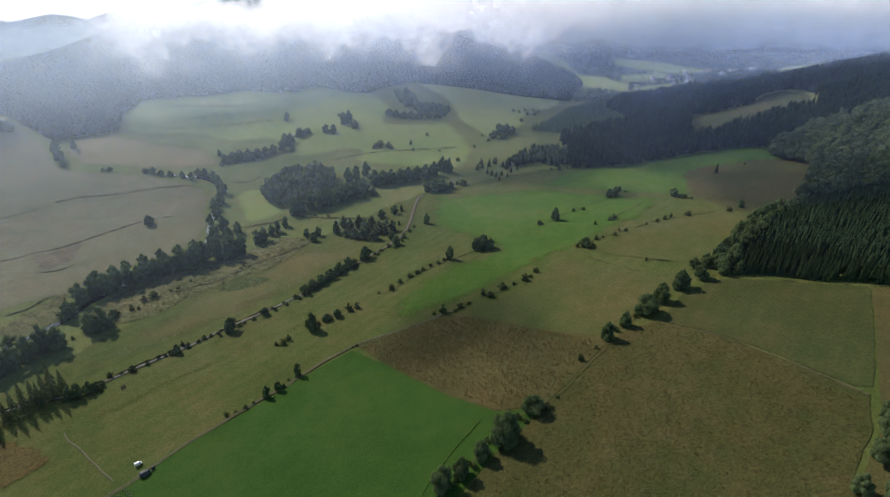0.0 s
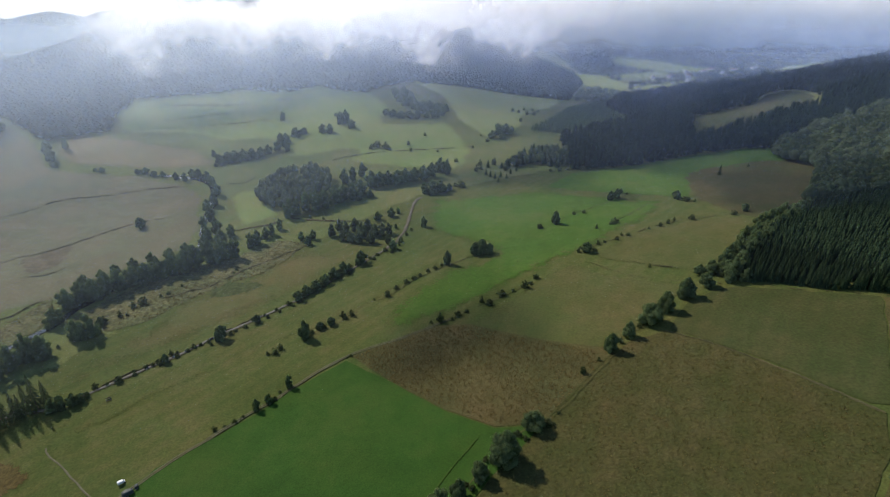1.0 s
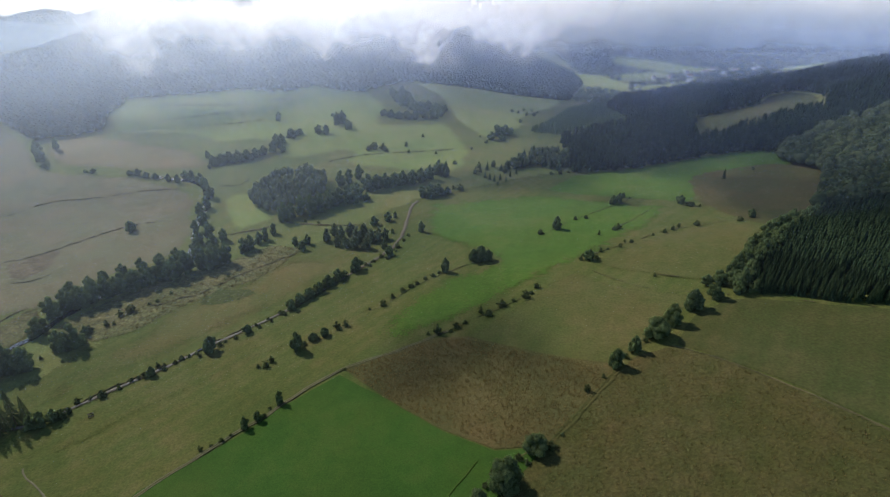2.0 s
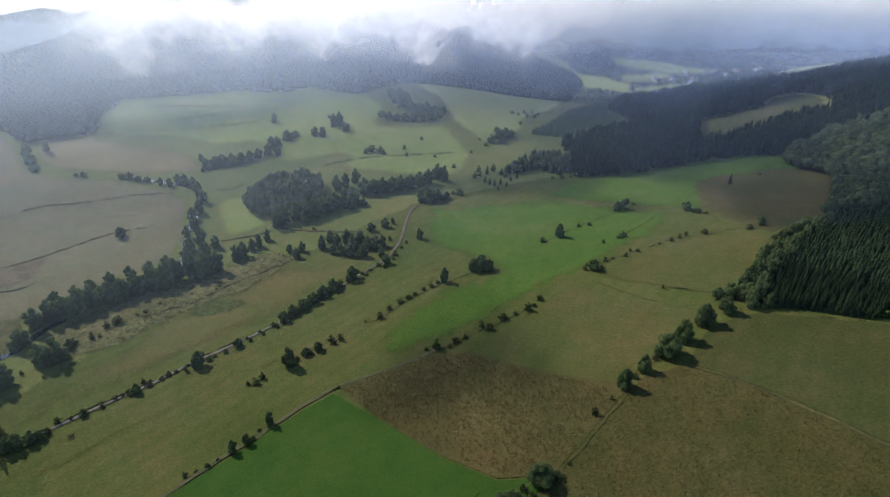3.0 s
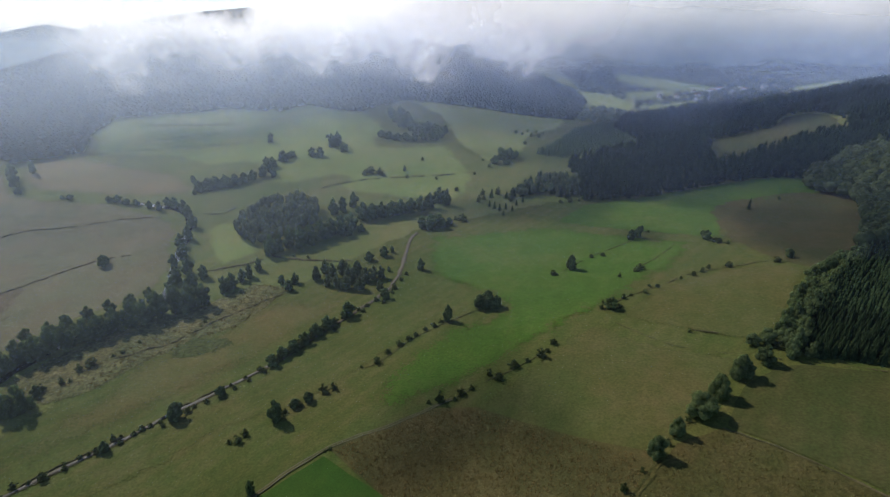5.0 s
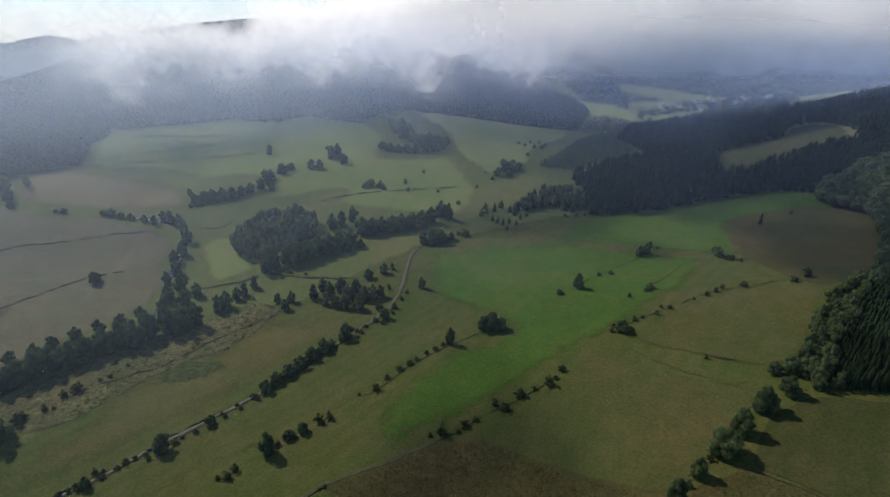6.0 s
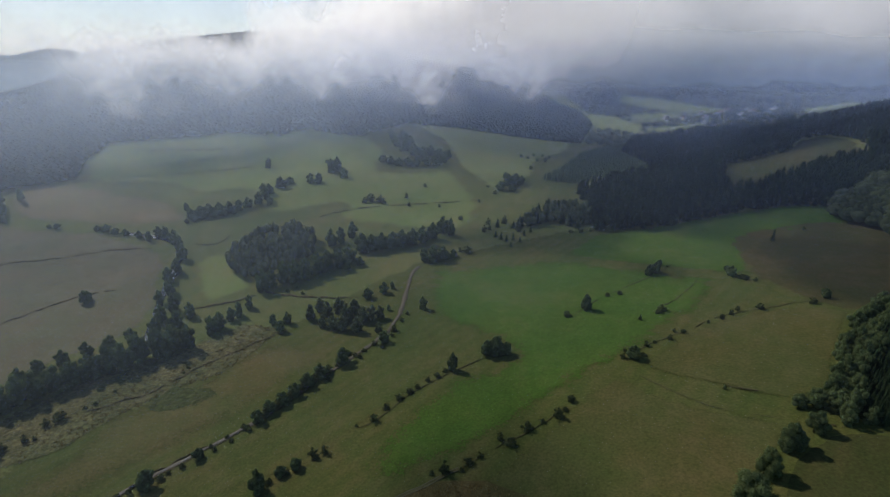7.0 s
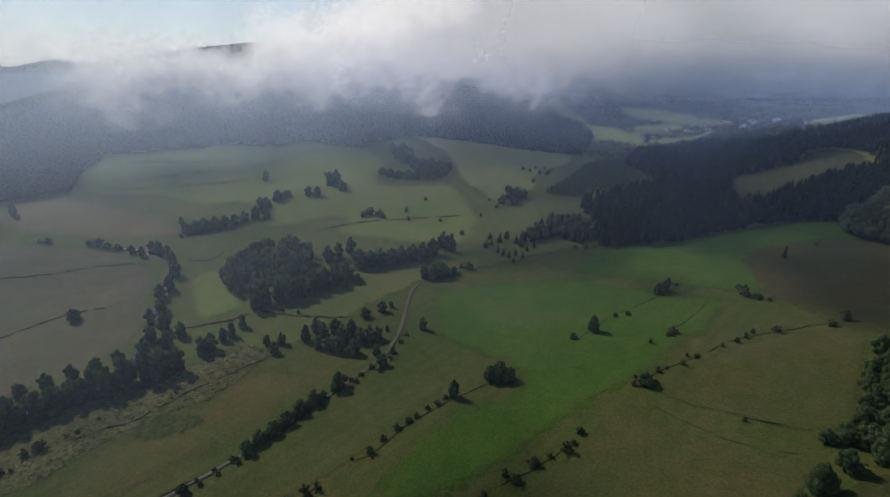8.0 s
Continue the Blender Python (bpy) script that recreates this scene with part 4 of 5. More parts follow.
stand("tree", [(-111, 406, 6.7, 7.8), (-103, 395, 7.5, 8.6), (-101, 405, 6.2, 8.9), (-50, 428, 9.0, 7.8), (-39, 433, 8.0, 8.6), (-33, 438, 4.1, 6.3), (-33, 407, 3.3, 4.4), (-10, 404, 6.6, 9.8)], "small round tree standing alone in the meadow", "tree", "single meadow trees")
stand("bush", [(-113, 449, 4.7, 2.8), (-100, 443, 4.1, 2.5), (-107, 454, 2.6, 1.6), (-137, 455, 3.7, 2.5), (-150, 363, 2.6, 2.1), (-150, 358, 2.2, 1.6), (-183, 344, 2.5, 2.5), (-188, 334, 4.1, 2.5), (-192, 331, 3.3, 2.0), (-200, 323, 7.2, 6.2), (-205, 319, 5.6, 4.5), (-207, 307, 4.6, 4.6), (-214, 301, 5.3, 5.3), (-225, 273, 2.8, 2.8), (-203, 308, 3.1, 2.6)], "small dark bush in the river meadow", "bush", "bushes in the river meadow")
RIVER = "full dark tree of the river belt"
stand("tree", [(-248, 228, 15.3, 15.3), (-245, 239, 15.8, 15.8), (-241, 245, 14.2, 15.1), (-237, 253, 13.2, 15.8), (-235, 262, 12.2, 18.1), (-227, 263, 13.6, 15.4), (-252, 259, 10.1, 12.6), (-244, 299, 13.6, 12.6), (-220, 282, 12.2, 14.0), (-213, 284, 14.5, 16.3), (-214, 297, 6.0, 6.9)], RIVER, "tree", "river trees")
stand("tree", [(-248, 318, 13.5, 16.3), (-245, 327, 13.8, 16.7), (-238, 331, 14.7, 16.7), (-234, 339, 15.0, 18.0), (-227, 343, 14.3, 17.3), (-221, 350, 14.5, 16.6), (-214, 354, 14.7, 16.7), (-207, 360, 14.9, 17.0), (-200, 366, 15.1, 18.2), (-191, 368, 15.1, 18.3), (-186, 376, 15.4, 19.6), (-176, 380, 15.5, 19.8), (-168, 382, 14.7, 20.0), (-160, 386, 12.9, 18.3)], RIVER, "tree", "river trees")
stand("tree", [(-258, 351, 9.3, 10.1), (-250, 360, 9.4, 9.5), (-245, 369, 9.6, 9.7), (-236, 378, 9.9, 9.9), (-225, 385, 10.0, 10.1), (-214, 392, 10.2, 10.1), (-203, 398, 10.2, 11.3), (-192, 407, 10.4, 12.5)], RIVER, "tree", "river trees")
stand("tree", [(-180, 413, 11.5, 13.1), (-177, 427, 9.4, 11.7), (-193, 436, 11.2, 13.8), (-196, 423, 10.9, 13.4), (-210, 449, 8.2, 11.4), (-209, 464, 10.9, 13.5), (-220, 484, 11.3, 11.8), (-218, 496, 10.7, 13.3), (-224, 519, 10.1, 13.9), (-236, 539, 10.5, 13.1), (-248, 555, 10.8, 12.3), (-262, 567, 10.9, 11.2), (-272, 573, 9.0, 9.1)], "dark tree of the belt along the side stream", "tree", "side stream trees")
stand("tree", [(-275, 561, 8.2, 10.2), (-288, 568, 8.3, 8.3), (-306, 577, 9.1, 7.0), (-318, 581, 10.4, 6.9), (-331, 588, 11.8, 7.6), (-340, 589, 9.2, 5.7), (-384, 594, 9.3, 5.6), (-392, 594, 6.6, 4.0), (-455, 616, 13.6, 15.1), (-471, 635, 14.0, 15.4), (-458, 650, 9.3, 14.4), (-441, 600, 9.3, 5.6), (-560, 686, 14.8, 14.8), (-573, 691, 13.4, 15.0)], "hazy blue-green tree in a hillside gully", "tree", "gully trees")
stand("tree", [(-152, 403, 9.6, 12.9), (-148, 407, 10.6, 12.8), (-144, 417, 7.9, 10.1), (-140, 422, 7.9, 11.3), (-136, 432, 7.1, 10.5), (-272, 457, 9.6, 10.8), (-271, 461, 6.4, 7.6)], "dark round tree on a meadow bank", "tree", "meadow bank trees")
stand("tree", [(-133, 456, 13.7, 17.3), (-128, 461, 9.6, 14.3), (-120, 465, 13.9, 17.5), (-111, 465, 15.0, 18.6), (-103, 468, 14.0, 17.6), (-95, 474, 14.1, 17.8), (-88, 479, 14.3, 16.7), (-80, 482, 14.3, 16.8), (-73, 489, 14.5, 15.7), (-63, 482, 7.7, 7.7), (-72, 476, 6.5, 6.5)], "tall dark tree of the central belt", "tree", "central tree belt")
stand("tree", [(-93, 520, 11.8, 15.6), (-86, 526, 11.9, 14.4), (-77, 534, 12.0, 14.6), (-65, 507, 13.8, 16.3), (-56, 505, 13.7, 16.2), (-48, 509, 13.8, 15.1), (-39, 510, 13.8, 15.1), (-31, 511, 13.9, 15.1), (-22, 514, 13.9, 15.2), (-13, 515, 14.0, 15.2), (-5, 523, 13.0, 15.5), (4, 535, 13.2, 15.8), (11, 528, 9.5, 15.8), (-31, 516, 11.6, 7.8), (-11, 481, 11.0, 11.0), (-4, 480, 14.2, 13.0), (4, 480, 14.2, 11.8), (12, 484, 7.7, 7.7)], "tall dark tree of the central belt", "tree", "central tree belt")
stand("tree", [(-252, 604, 12.0, 11.5), (-243, 606, 13.0, 12.6), (-234, 607, 13.2, 12.2), (-224, 608, 13.0, 11.2), (-214, 609, 13.0, 11.6), (-207, 614, 12.6, 12.0), (-199, 619, 10.9, 11.8), (-190, 627, 12.0, 14.0), (-185, 636, 11.2, 14.0), (-177, 622, 8.2, 9.5), (-267, 626, 6.9, 9.3), (-196, 660, 8.7, 10.7), (-186, 651, 13.3, 12.8), (-253, 594, 5.3, 5.3), (-248, 613, 9.6, 9.0), (-239, 614, 10.4, 10.8), (-229, 617, 10.8, 10.0), (-219, 619, 10.2, 9.4), (-247, 598, 8.0, 6.6), (-238, 600, 7.4, 6.0), (-228, 602, 8.0, 7.0), (-218, 603, 7.6, 6.2), (-209, 606, 7.0, 6.4)], "hazy dark tree of a hillside copse", "tree", "hillside copse")
stand("tree", [(-178, 669, 16.1, 13.0), (-171, 679, 13.3, 8.6), (-213, 739, 9.5, 14.5), (-147, 679, 11.8, 11.8), (-137, 677, 13.3, 11.7), (-129, 710, 10.7, 17.1), (-122, 713, 13.9, 18.6), (-111, 691, 12.0, 12.0), (-141, 745, 6.4, 4.7), (68, 652, 12.9, 9.9), (78, 667, 14.6, 13.0), (87, 672, 14.7, 13.1), (95, 676, 10.3, 8.8), (79, 695, 9.1, 7.5), (81, 649, 11.4, 6.8)], "hazy clump tree on the northern pasture", "tree", "clumps on the northern pasture")
stand("bush", [(-76, 613, 8.1, 6.7), (-70, 616, 10.8, 9.4), (-60, 614, 9.5, 8.0), (-56, 607, 8.0, 5.9), (-34, 622, 5.5, 6.9), (-30, 601, 5.3, 5.3), (-15, 657, 5.7, 4.2), (1, 598, 4.0, 3.3), (11, 559, 5.0, 3.0), (21, 564, 6.3, 4.9), (61, 638, 7.0, 4.2), (55, 662, 4.3, 2.8), (42, 611, 4.0, 4.0)], "distant bush on the northern pasture", "bush", "bushes on the northern pasture")
stand("tree", [(-71, 744, 12.8, 9.5), (-60, 737, 14.3, 10.2), (-49, 732, 14.2, 10.1), (-38, 733, 14.2, 10.9), (-27, 734, 14.2, 11.8), (-15, 735, 14.2, 12.6), (-3, 737, 14.3, 14.3), (7, 749, 12.9, 14.5), (13, 771, 9.9, 9.9), (-45, 788, 16.8, 16.8), (-32, 772, 16.5, 16.5), (-21, 767, 16.4, 14.7), (-58, 808, 15.5, 15.5), (-51, 838, 16.0, 14.2), (-66, 842, 14.3, 12.4), (-11, 776, 15.0, 13.2), (-1, 774, 13.3, 11.6), (-40, 820, 13.9, 12.2)], "hazy tree of a small wood below the hill", "tree", "small wood below the hill")
stand("bush", [(111, 791, 6.8, 5.0), (119, 785, 5.9, 4.2), (115, 735, 6.4, 5.5), (130, 775, 6.7, 6.7), (140, 773, 6.7, 6.7), (149, 793, 5.1, 5.1), (130, 804, 5.2, 4.3), (142, 803, 5.2, 4.3), (5, 761, 5.7, 4.0)], "distant bush dotted on the dry meadow", "bush", "bushes on the dry meadow")
stand("fir", [(50, 521, 4.4, 7.0), (54, 515, 4.6, 7.6), (58, 510, 4.2, 7.2), (64, 513, 4.6, 6.6), (69, 507, 4.0, 5.6), (60, 497, 3.6, 5.0), (54, 544, 6.6, 9.4), (75, 522, 4.2, 5.8), (82, 530, 4.6, 6.4)], "small dark spruce scattered on the grass", "conifer", "scattered young spruces", 3)
stand("fir", [(68, 541, 6.8, 7.7), (76, 546, 7.8, 9.1), (84, 547, 7.8, 9.1), (92, 552, 8.9, 10.4), (100, 556, 9.9, 11.9), (108, 560, 10.0, 12.6), (114, 550, 8.9, 11.1), (120, 544, 8.8, 10.3), (126, 538, 7.7, 8.3), (97, 578, 9.3, 11.6), (110, 594, 9.4, 11.8), (118, 587, 9.4, 11.7), (124, 574, 9.2, 10.8), (133, 547, 4.9, 5.1), (143, 557, 5.0, 5.1), (147, 549, 3.9, 4.0), (142, 580, 6.2, 6.4)], "dark spruce in a spinney below the spur", "conifer", "spruce spinney", 3)
x, y, r = scatter([(70, 540), (100, 548), (128, 540), (148, 552), (146, 582), (124, 598), (95, 582)], 6.5, 31)
wood("spinney", (x, y), r, SPIKES_FAR + DOMES_FAR, (6, 9), (8, 14), M_WOODS, "mixed spinney of spruces and broad-leaved trees")
stand("bush", [(41, 533, 6.8, 7.0), (61, 552, 8.0, 8.6), (46, 537, 5.4, 5.8), (46, 551, 6.4, 6.6), (71, 533, 6.0, 5.4), (24, 491, 10.0, 6.9), (18, 494, 4.5, 4.5), (134, 527, 4.7, 3.4), (125, 525, 7.1, 4.5), (116, 525, 5.3, 3.4), (154, 560, 5.6, 4.3)], "bush beside the spur track", "bush", "bushes beside the spur track")
stand("oak", [(91, 379, 7.5, 11.0), (152, 427, 7.8, 8.9), (146, 424, 6.8, 7.9), (160, 440, 4.0, 4.6), (224, 364, 6.3, 6.3), (195, 410, 7.5, 7.5), (99, 320, 7.6, 7.2), (198, 421, 4.3, 3.8)], "single round tree on the green pasture", "tree", "single trees on the pasture")
stand("fir", [(262, 475, 5.4, 11.0)], "single slim dark conifer on the brown pasture", "conifer", "", 3)
stand("bush", [(78, 373, 6.1, 3.7), (109, 395, 4.1, 3.1), (117, 396, 4.6, 2.8), (164, 436, 3.0, 1.9), (132, 367, 6.0, 4.5), (129, 364, 5.1, 3.1), (116, 358, 2.9, 3.9), (94, 321, 3.8, 3.4), (104, 321, 3.8, 2.4), (109, 330, 3.5, 3.5), (114, 332, 2.8, 1.8), (123, 334, 3.2, 3.2), (128, 341, 2.8, 2.3), (132, 339, 3.2, 2.7)], "small bush in a broken line across the pasture", "bush", "bushes across the pasture")
stand("bush", [(149, 347, 2.9, 1.9), (158, 350, 3.3, 3.7), (165, 354, 3.3, 4.2), (171, 358, 2.9, 3.8), (183, 357, 5.0, 4.5), (200, 402, 6.5, 3.9), (204, 398, 3.7, 2.7), (299, 495, 3.9, 3.9), (213, 358, 5.8, 4.0), (127, 287, 2.4, 2.8), (97, 327, 3.1, 1.9), (198, 404, 6.5, 3.9)], "small bush in a broken line across the pasture", "bush", "bushes across the pasture")


PLANTATION = [(163, 256), (175, 279), (197, 301), (222, 325), (262, 352), (330, 372), (420, 360), (460, 240), (360, 180), (240, 216)]
x, y, r = scatter(PLANTATION, 3.1, 11)
front = inside([(158, 250), (172, 285), (190, 290), (215, 262), (232, 214)], x, y)
wood("plantation", (x[~front], y[~front]), r, SPIKES, (3.2, 4.5), (9, 11.0), M_PLANT, "dense dark green spruce plantation in rows")
stand("fir", [(px_, py_, 3.6 + (i * 0.37) % 1.4, 8.5 + (i * 1.7) % 3.2) for i, (px_, py_) in enumerate(zip(x[front].round(1).tolist(), y[front].round(1).tolist()))], "dark green spruce at the plantation edge", "conifer", "plantation edge", 3)
x, y, r = scatter([(155, 258), (163, 280), (188, 304), (215, 330), (250, 352), (290, 378), (300, 368), (225, 322), (200, 298), (178, 276), (166, 254)], 6.0, 12)
stand("tree", [(px_, py_, 6.5 + (i * 1.3) % 4, 8.0 + (i * 1.9) % 5) for i, (px_, py_) in enumerate(zip(x.round(1).tolist(), y.round(1).tolist()))], "leafy fringe tree at the plantation edge", "tree", "leafy fringe of the plantation")
BROAD = [(262, 356), (300, 402), (332, 448), (345, 482), (332, 508), (352, 540), (420, 575), (520, 600), (640, 640), (760, 560), (760, 330), (460, 250), (420, 358), (330, 370)]
x, y, r = scatter(BROAD, 6.4, 13)
wood("mixed_forest", (x, y), r, DOMES, (9, 15), (11, 19), M_WOODS, "mixed broad-leaved forest on the valley side")
SPUR = [(138, 528), (165, 522), (200, 528), (262, 550), (326, 556), (350, 542), (420, 578), (520, 602), (640, 642), (900, 700), (900, 1000), (560, 870), (490, 880), (440, 985), (330, 985), (268, 850), (262, 700), (215, 690), (150, 640), (148, 590)]
CLEARING = [(296, 608), (340, 618), (396, 644), (478, 656), (502, 720), (494, 766), (462, 769), (430, 726), (389, 721), (340, 713)]
x, y, r = scatter(SPUR, 5.2, 14)
ok = ~inside(CLEARING, x, y)
wood("spur_forest", (x[ok], y[ok]), r, SPIKES_FAR + DOMES_FAR[:1], (4.8, 7.5), (12, 18), M_SPRUCES, "dark spruce forest covering the spur")
x, y, r = scatter([(121, 690), (156, 676), (215, 694), (262, 708), (266, 838), (322, 960), (280, 945), (216, 853), (164, 753)], 4.5, 15)
wood("young_plantation", (x, y), r, SPIKES_FAR, (3.5, 5.0), (5, 8), M_YOUNG, "paler young conifer plantation beside the spur")
x, y, r = scatter([(240, 962), (286, 1078), (318, 1072), (345, 1030), (326, 962), (280, 940)], 13, 32, 0.75)
wood("valley_grove", (x, y), r, DOMES_FAR, (9, 15), (8, 13), M_WOODS, "loose grove of round trees where the valley narrows")
HILL = [(-1500, 1100), (-1000, 1000), (-820, 886), (-633, 770), (-549, 706), (-490, 664), (-468, 688), (-437, 708), (-462, 770), (-462, 838), (-396, 852), (-303, 869), (-227, 855), (-196, 877), (-157, 862), (-115, 850), (-50, 925), (74, 940), (145, 946), (236, 966), (284, 1081), (302, 1151), (318, 1300), (280, 1900), (-1000, 1900), (-1400, 1300)]
x, y, r = scatter(HILL, 6.6, 16)
ok = ~inside([(-875, 1164), (-800, 1045), (-750, 1020), (-718, 1036), (-744, 1085), (-780, 1130), (-795, 1210), (-865, 1230)], x, y)
ok |= r.random(len(x)) < 0.22
x, y = x[ok], y[ok]
wood("hill_forest", (x, y), r, MOUNDS, (9, 13), (8, 10.5), M_HILLWOOD, "dark forest covering the cloud-capped hill", soft=True)
x, y, r = scatter([(-183, 501), (-169, 483), (-148, 472), (-130, 483), (-106, 500), (-106, 522), (-118, 545), (-138, 560), (-165, 555), (-182, 532)], 6.2, 17)
wood("copse_wood", (x, y), r, DOMES, (4.4, 7.2), (7.5, 14), M_BIRCH, "grey-green broad-leaved wood in the valley")
x, y, r = scatter([(300, 1000), (620, 930), (900, 1100), (900, 1900), (420, 2000), (330, 1300)], 12, 18, 0.9)
ok = np.ones(len(x), bool)
for poly in FAR_FIELDS:
    for back in (0, 30, 60):
        ok &= ~inside([(a * (1 - back / b), b - back) for a, b in poly], x, y)
wood("valley_trees", (x[ok], y[ok]), r, SPIKES_FAR + DOMES_FAR[:1], (9, 14), (5, 9), M_SPRUCES, "distant trees and hedges round the village")
x, y, r = scatter([(-200, 2000), (600, 2000), (1300, 1500), (2600, 1500), (3000, 3200), (-200, 3400)], 24, 19)
wood("back_forest", (x, y), r, MOUNDS, (22, 32), (10, 15), M_SPRUCES, "far forested hills under the cloud")

x, y, r = scatter([(-3900, 2900), (-2500, 2700), (-1700, 3100), (-1700, 4300), (-3900, 4300)], 26, 20)
wood("mountain_forest", (x, y), r, MOUNDS, (28, 38), (10, 15), M_SPRUCES, "distant wooded mountain beyond the valley")

# ---- grass tussocks ----
def tuft_template(rng):
    """A rounded tussock: a lumpy cushion with blades leaning out of it."""
    keep = np.flatnonzero(ICO1[0][:, 2] > -0.3)
    back = {int(k): i for i, k in enumerate(keep)}
    v = [tuple(p) for p in ICO1[0][keep] * rng.uniform(0.75, 1.1, (len(keep), 1)) * [0.5, 0.5, 0.62] + [0, 0, 0.05]]
    f = [tuple(back[k] for k in t) for t in ICO1[1] if all(k in back for k in t)]
    for k in range(5):
        a = k * 1.26 + rng.uniform(-0.4, 0.4)
        r = rng.uniform(0.35, 0.6)
        base = len(v)
        v += [(0.3 * math.cos(a - 0.5), 0.3 * math.sin(a - 0.5), 0.45), (0.3 * math.cos(a + 0.5), 0.3 * math.sin(a + 0.5), 0.45),
              (r * math.cos(a), r * math.sin(a), 0.75 + 0.35 * rng.random())]
        f.append((base, base + 1, base + 2))
    return np.array(v), np.array(f)


TUFTS = [tuft_template(rt) for _ in range(4)]
x, y, r = scatter([(-42, 238), (-23, 246), (0, 253), (19, 250), (47, 231), (65, 220), (78, 213), (77, 205), (60, 187), (44, 174), (25, 177), (5, 191), (-20, 213)], 1.65, 21, 0.92)
tagged(wood("tussock_grass", (x, y), r, TUFTS, (1.0, 2.2), (0.9, 1.6), M_TUFT, "withered brown tussock grass standing in the uncut field"), category="grass")
x, y, r = scatter([(81, 205), (91, 214), (109, 219), (125, 204), (140, 185), (152, 167), (158, 157), (150, 139), (135, 124), (125, 111), (113, 88), (4, 95), (16, 131), (28, 148), (46, 169)], 1.7, 22, 0.75)
tagged(wood("pasture_tufts", (x, y), r, TUFTS, (0.7, 1.9), (0.6, 1.4), M_ROUGHTUFT, "olive brown grass tufts in the rough pasture"), category="grass")

x, y, r = scatter([(-213, 305), (-192, 330), (-184, 348), (-151, 366), (-139, 386), (-131, 408), (-99, 400), (-112, 378), (-127, 353), (-153, 340), (-174, 318), (-184, 300), (-198, 291)], 2.0, 23, 0.6)
tagged(wood("scrub_tufts", (x, y), r, TUFTS, (1.0, 2.6), (0.7, 1.6), M_ROUGHTUFT, "yellowish rough tufts beside the river trees"), category="grass")
x, y, r = scatter([(-282, 279), (-277, 311), (-273, 336), (-255, 322), (-248, 293), (-254, 270)], 2.2, 24, 0.6)
tagged(wood("rush_tufts", (x, y), r, TUFTS, (1.0, 2.4), (0.7, 1.4), M_ROUGHTUFT, "clumps of rushes on the river bank"), category="grass")

# ---- mist and cloud ----
scene.cycles.transparent_max_bounces = 40


def vapour_sheet(name, y, half, low, high, mat, label, category, bow=0.0, lean=0.0):
    """A hanging layer of vapour, bowed and rippled; western wing and lean face the sun to brighten it."""
    n, k = 120, 12
    verts, faces = [], []
    for i in range(n + 1):
        x = -half + 2 * half * i / n
        wing = bow * (x if x < 0 else 0.35 * x)
        for j in range(k + 1):
            z = low + (high - low) * j / k
            verts.append((x, y + wing + lean * (z - 120) + 14 * math.sin(x / 130 + y) + 6 * math.sin(z / 40 + x / 90), z))
    for i in range(n):
        for j in range(k):
            a = i * (k + 1) + j
            faces.append((a, a + k + 1, a + k + 2, a + 1))
    sheet = new(name, mesh_of(name, verts, faces, mat, True))
    sheet.shadow_terminator_geometry_offset = 0.0
    return tagged(sheet, label, category, kind="stuff")


# tinted sheets stand in for aerial haze; sunward paleness is in the colour
HAZE_SUNWARD, HAZE_AWAY = (0.66, 0.78, 0.98), (0.42, 0.56, 0.96)
WHITE = (0.97, 0.965, 0.96)
NONE = 9000.0
M_AIRHAZE = vapour("valley_air_haze", 0.060, -30.0, 110.0, west=0.55, reach=(150.0, -420.0), tint=HAZE_SUNWARD, east=HAZE_AWAY)
M_NEAR = vapour("near_air_haze", 0.026, -30.0, 110.0, west=0.75, reach=(150.0, -300.0), tint=HAZE_SUNWARD, east=HAZE_AWAY)
M_HAZE = vapour("slope_haze", 0.10, -10.0, 130.0, top=(125.0, NONE, 0.0), soft=70.0, rag=0.3, west=0.05, reach=(350.0, -350.0), tint=HAZE_SUNWARD, east=HAZE_AWAY)
M_HILL = vapour("hill_haze", 0.16, 10.0, 110.0, top=(120.0, NONE, 0.0), soft=70.0, rag=0.3, west=0.15, tint=HAZE_SUNWARD, east=HAZE_AWAY)
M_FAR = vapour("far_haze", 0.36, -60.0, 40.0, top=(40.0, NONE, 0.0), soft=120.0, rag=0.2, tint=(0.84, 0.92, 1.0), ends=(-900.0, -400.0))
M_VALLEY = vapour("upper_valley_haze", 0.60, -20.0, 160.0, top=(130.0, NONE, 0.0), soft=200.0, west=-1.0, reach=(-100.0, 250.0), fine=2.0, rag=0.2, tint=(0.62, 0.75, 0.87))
# white cloud greys eastward: its shaded side is put into the tint
M_CLOUD = vapour("cloud", 0.995, 52.0, 172.0, top=(138.0, -255.0, 0.6), west=-1.0, reach=(-590.0, -440.0), grain=0.009, rag=0.9, soft=60.0, ends=(45.0, 520.0), tint=WHITE, glow=0.97, east=(0.78, 0.78, 0.81), turn=(-290.0, 90.0))
M_THICK = vapour("cloud_depth", 0.998, 45.0, 225.0, west=-1.0, reach=(-300.0, 200.0), grain=0.003, fine=2.0, rag=0.1, tint=(0.92, 0.92, 0.95), glow=0.95)
M_WISP = vapour("cloud_wisps", 0.42, 70.0, 160.0, top=(135.0, -320.0, 0.4), west=-1.0, reach=(-600.0, -420.0), grain=0.012, rag=1.7, soft=60.0, ends=(-50.0, 300.0), tint=WHITE, glow=1.0)
vapour_sheet("air_haze_layer", 215, 900, -60, 240, M_NEAR, "faint tinted sheet standing in for haze over the near meadows", "mist", 0.25)
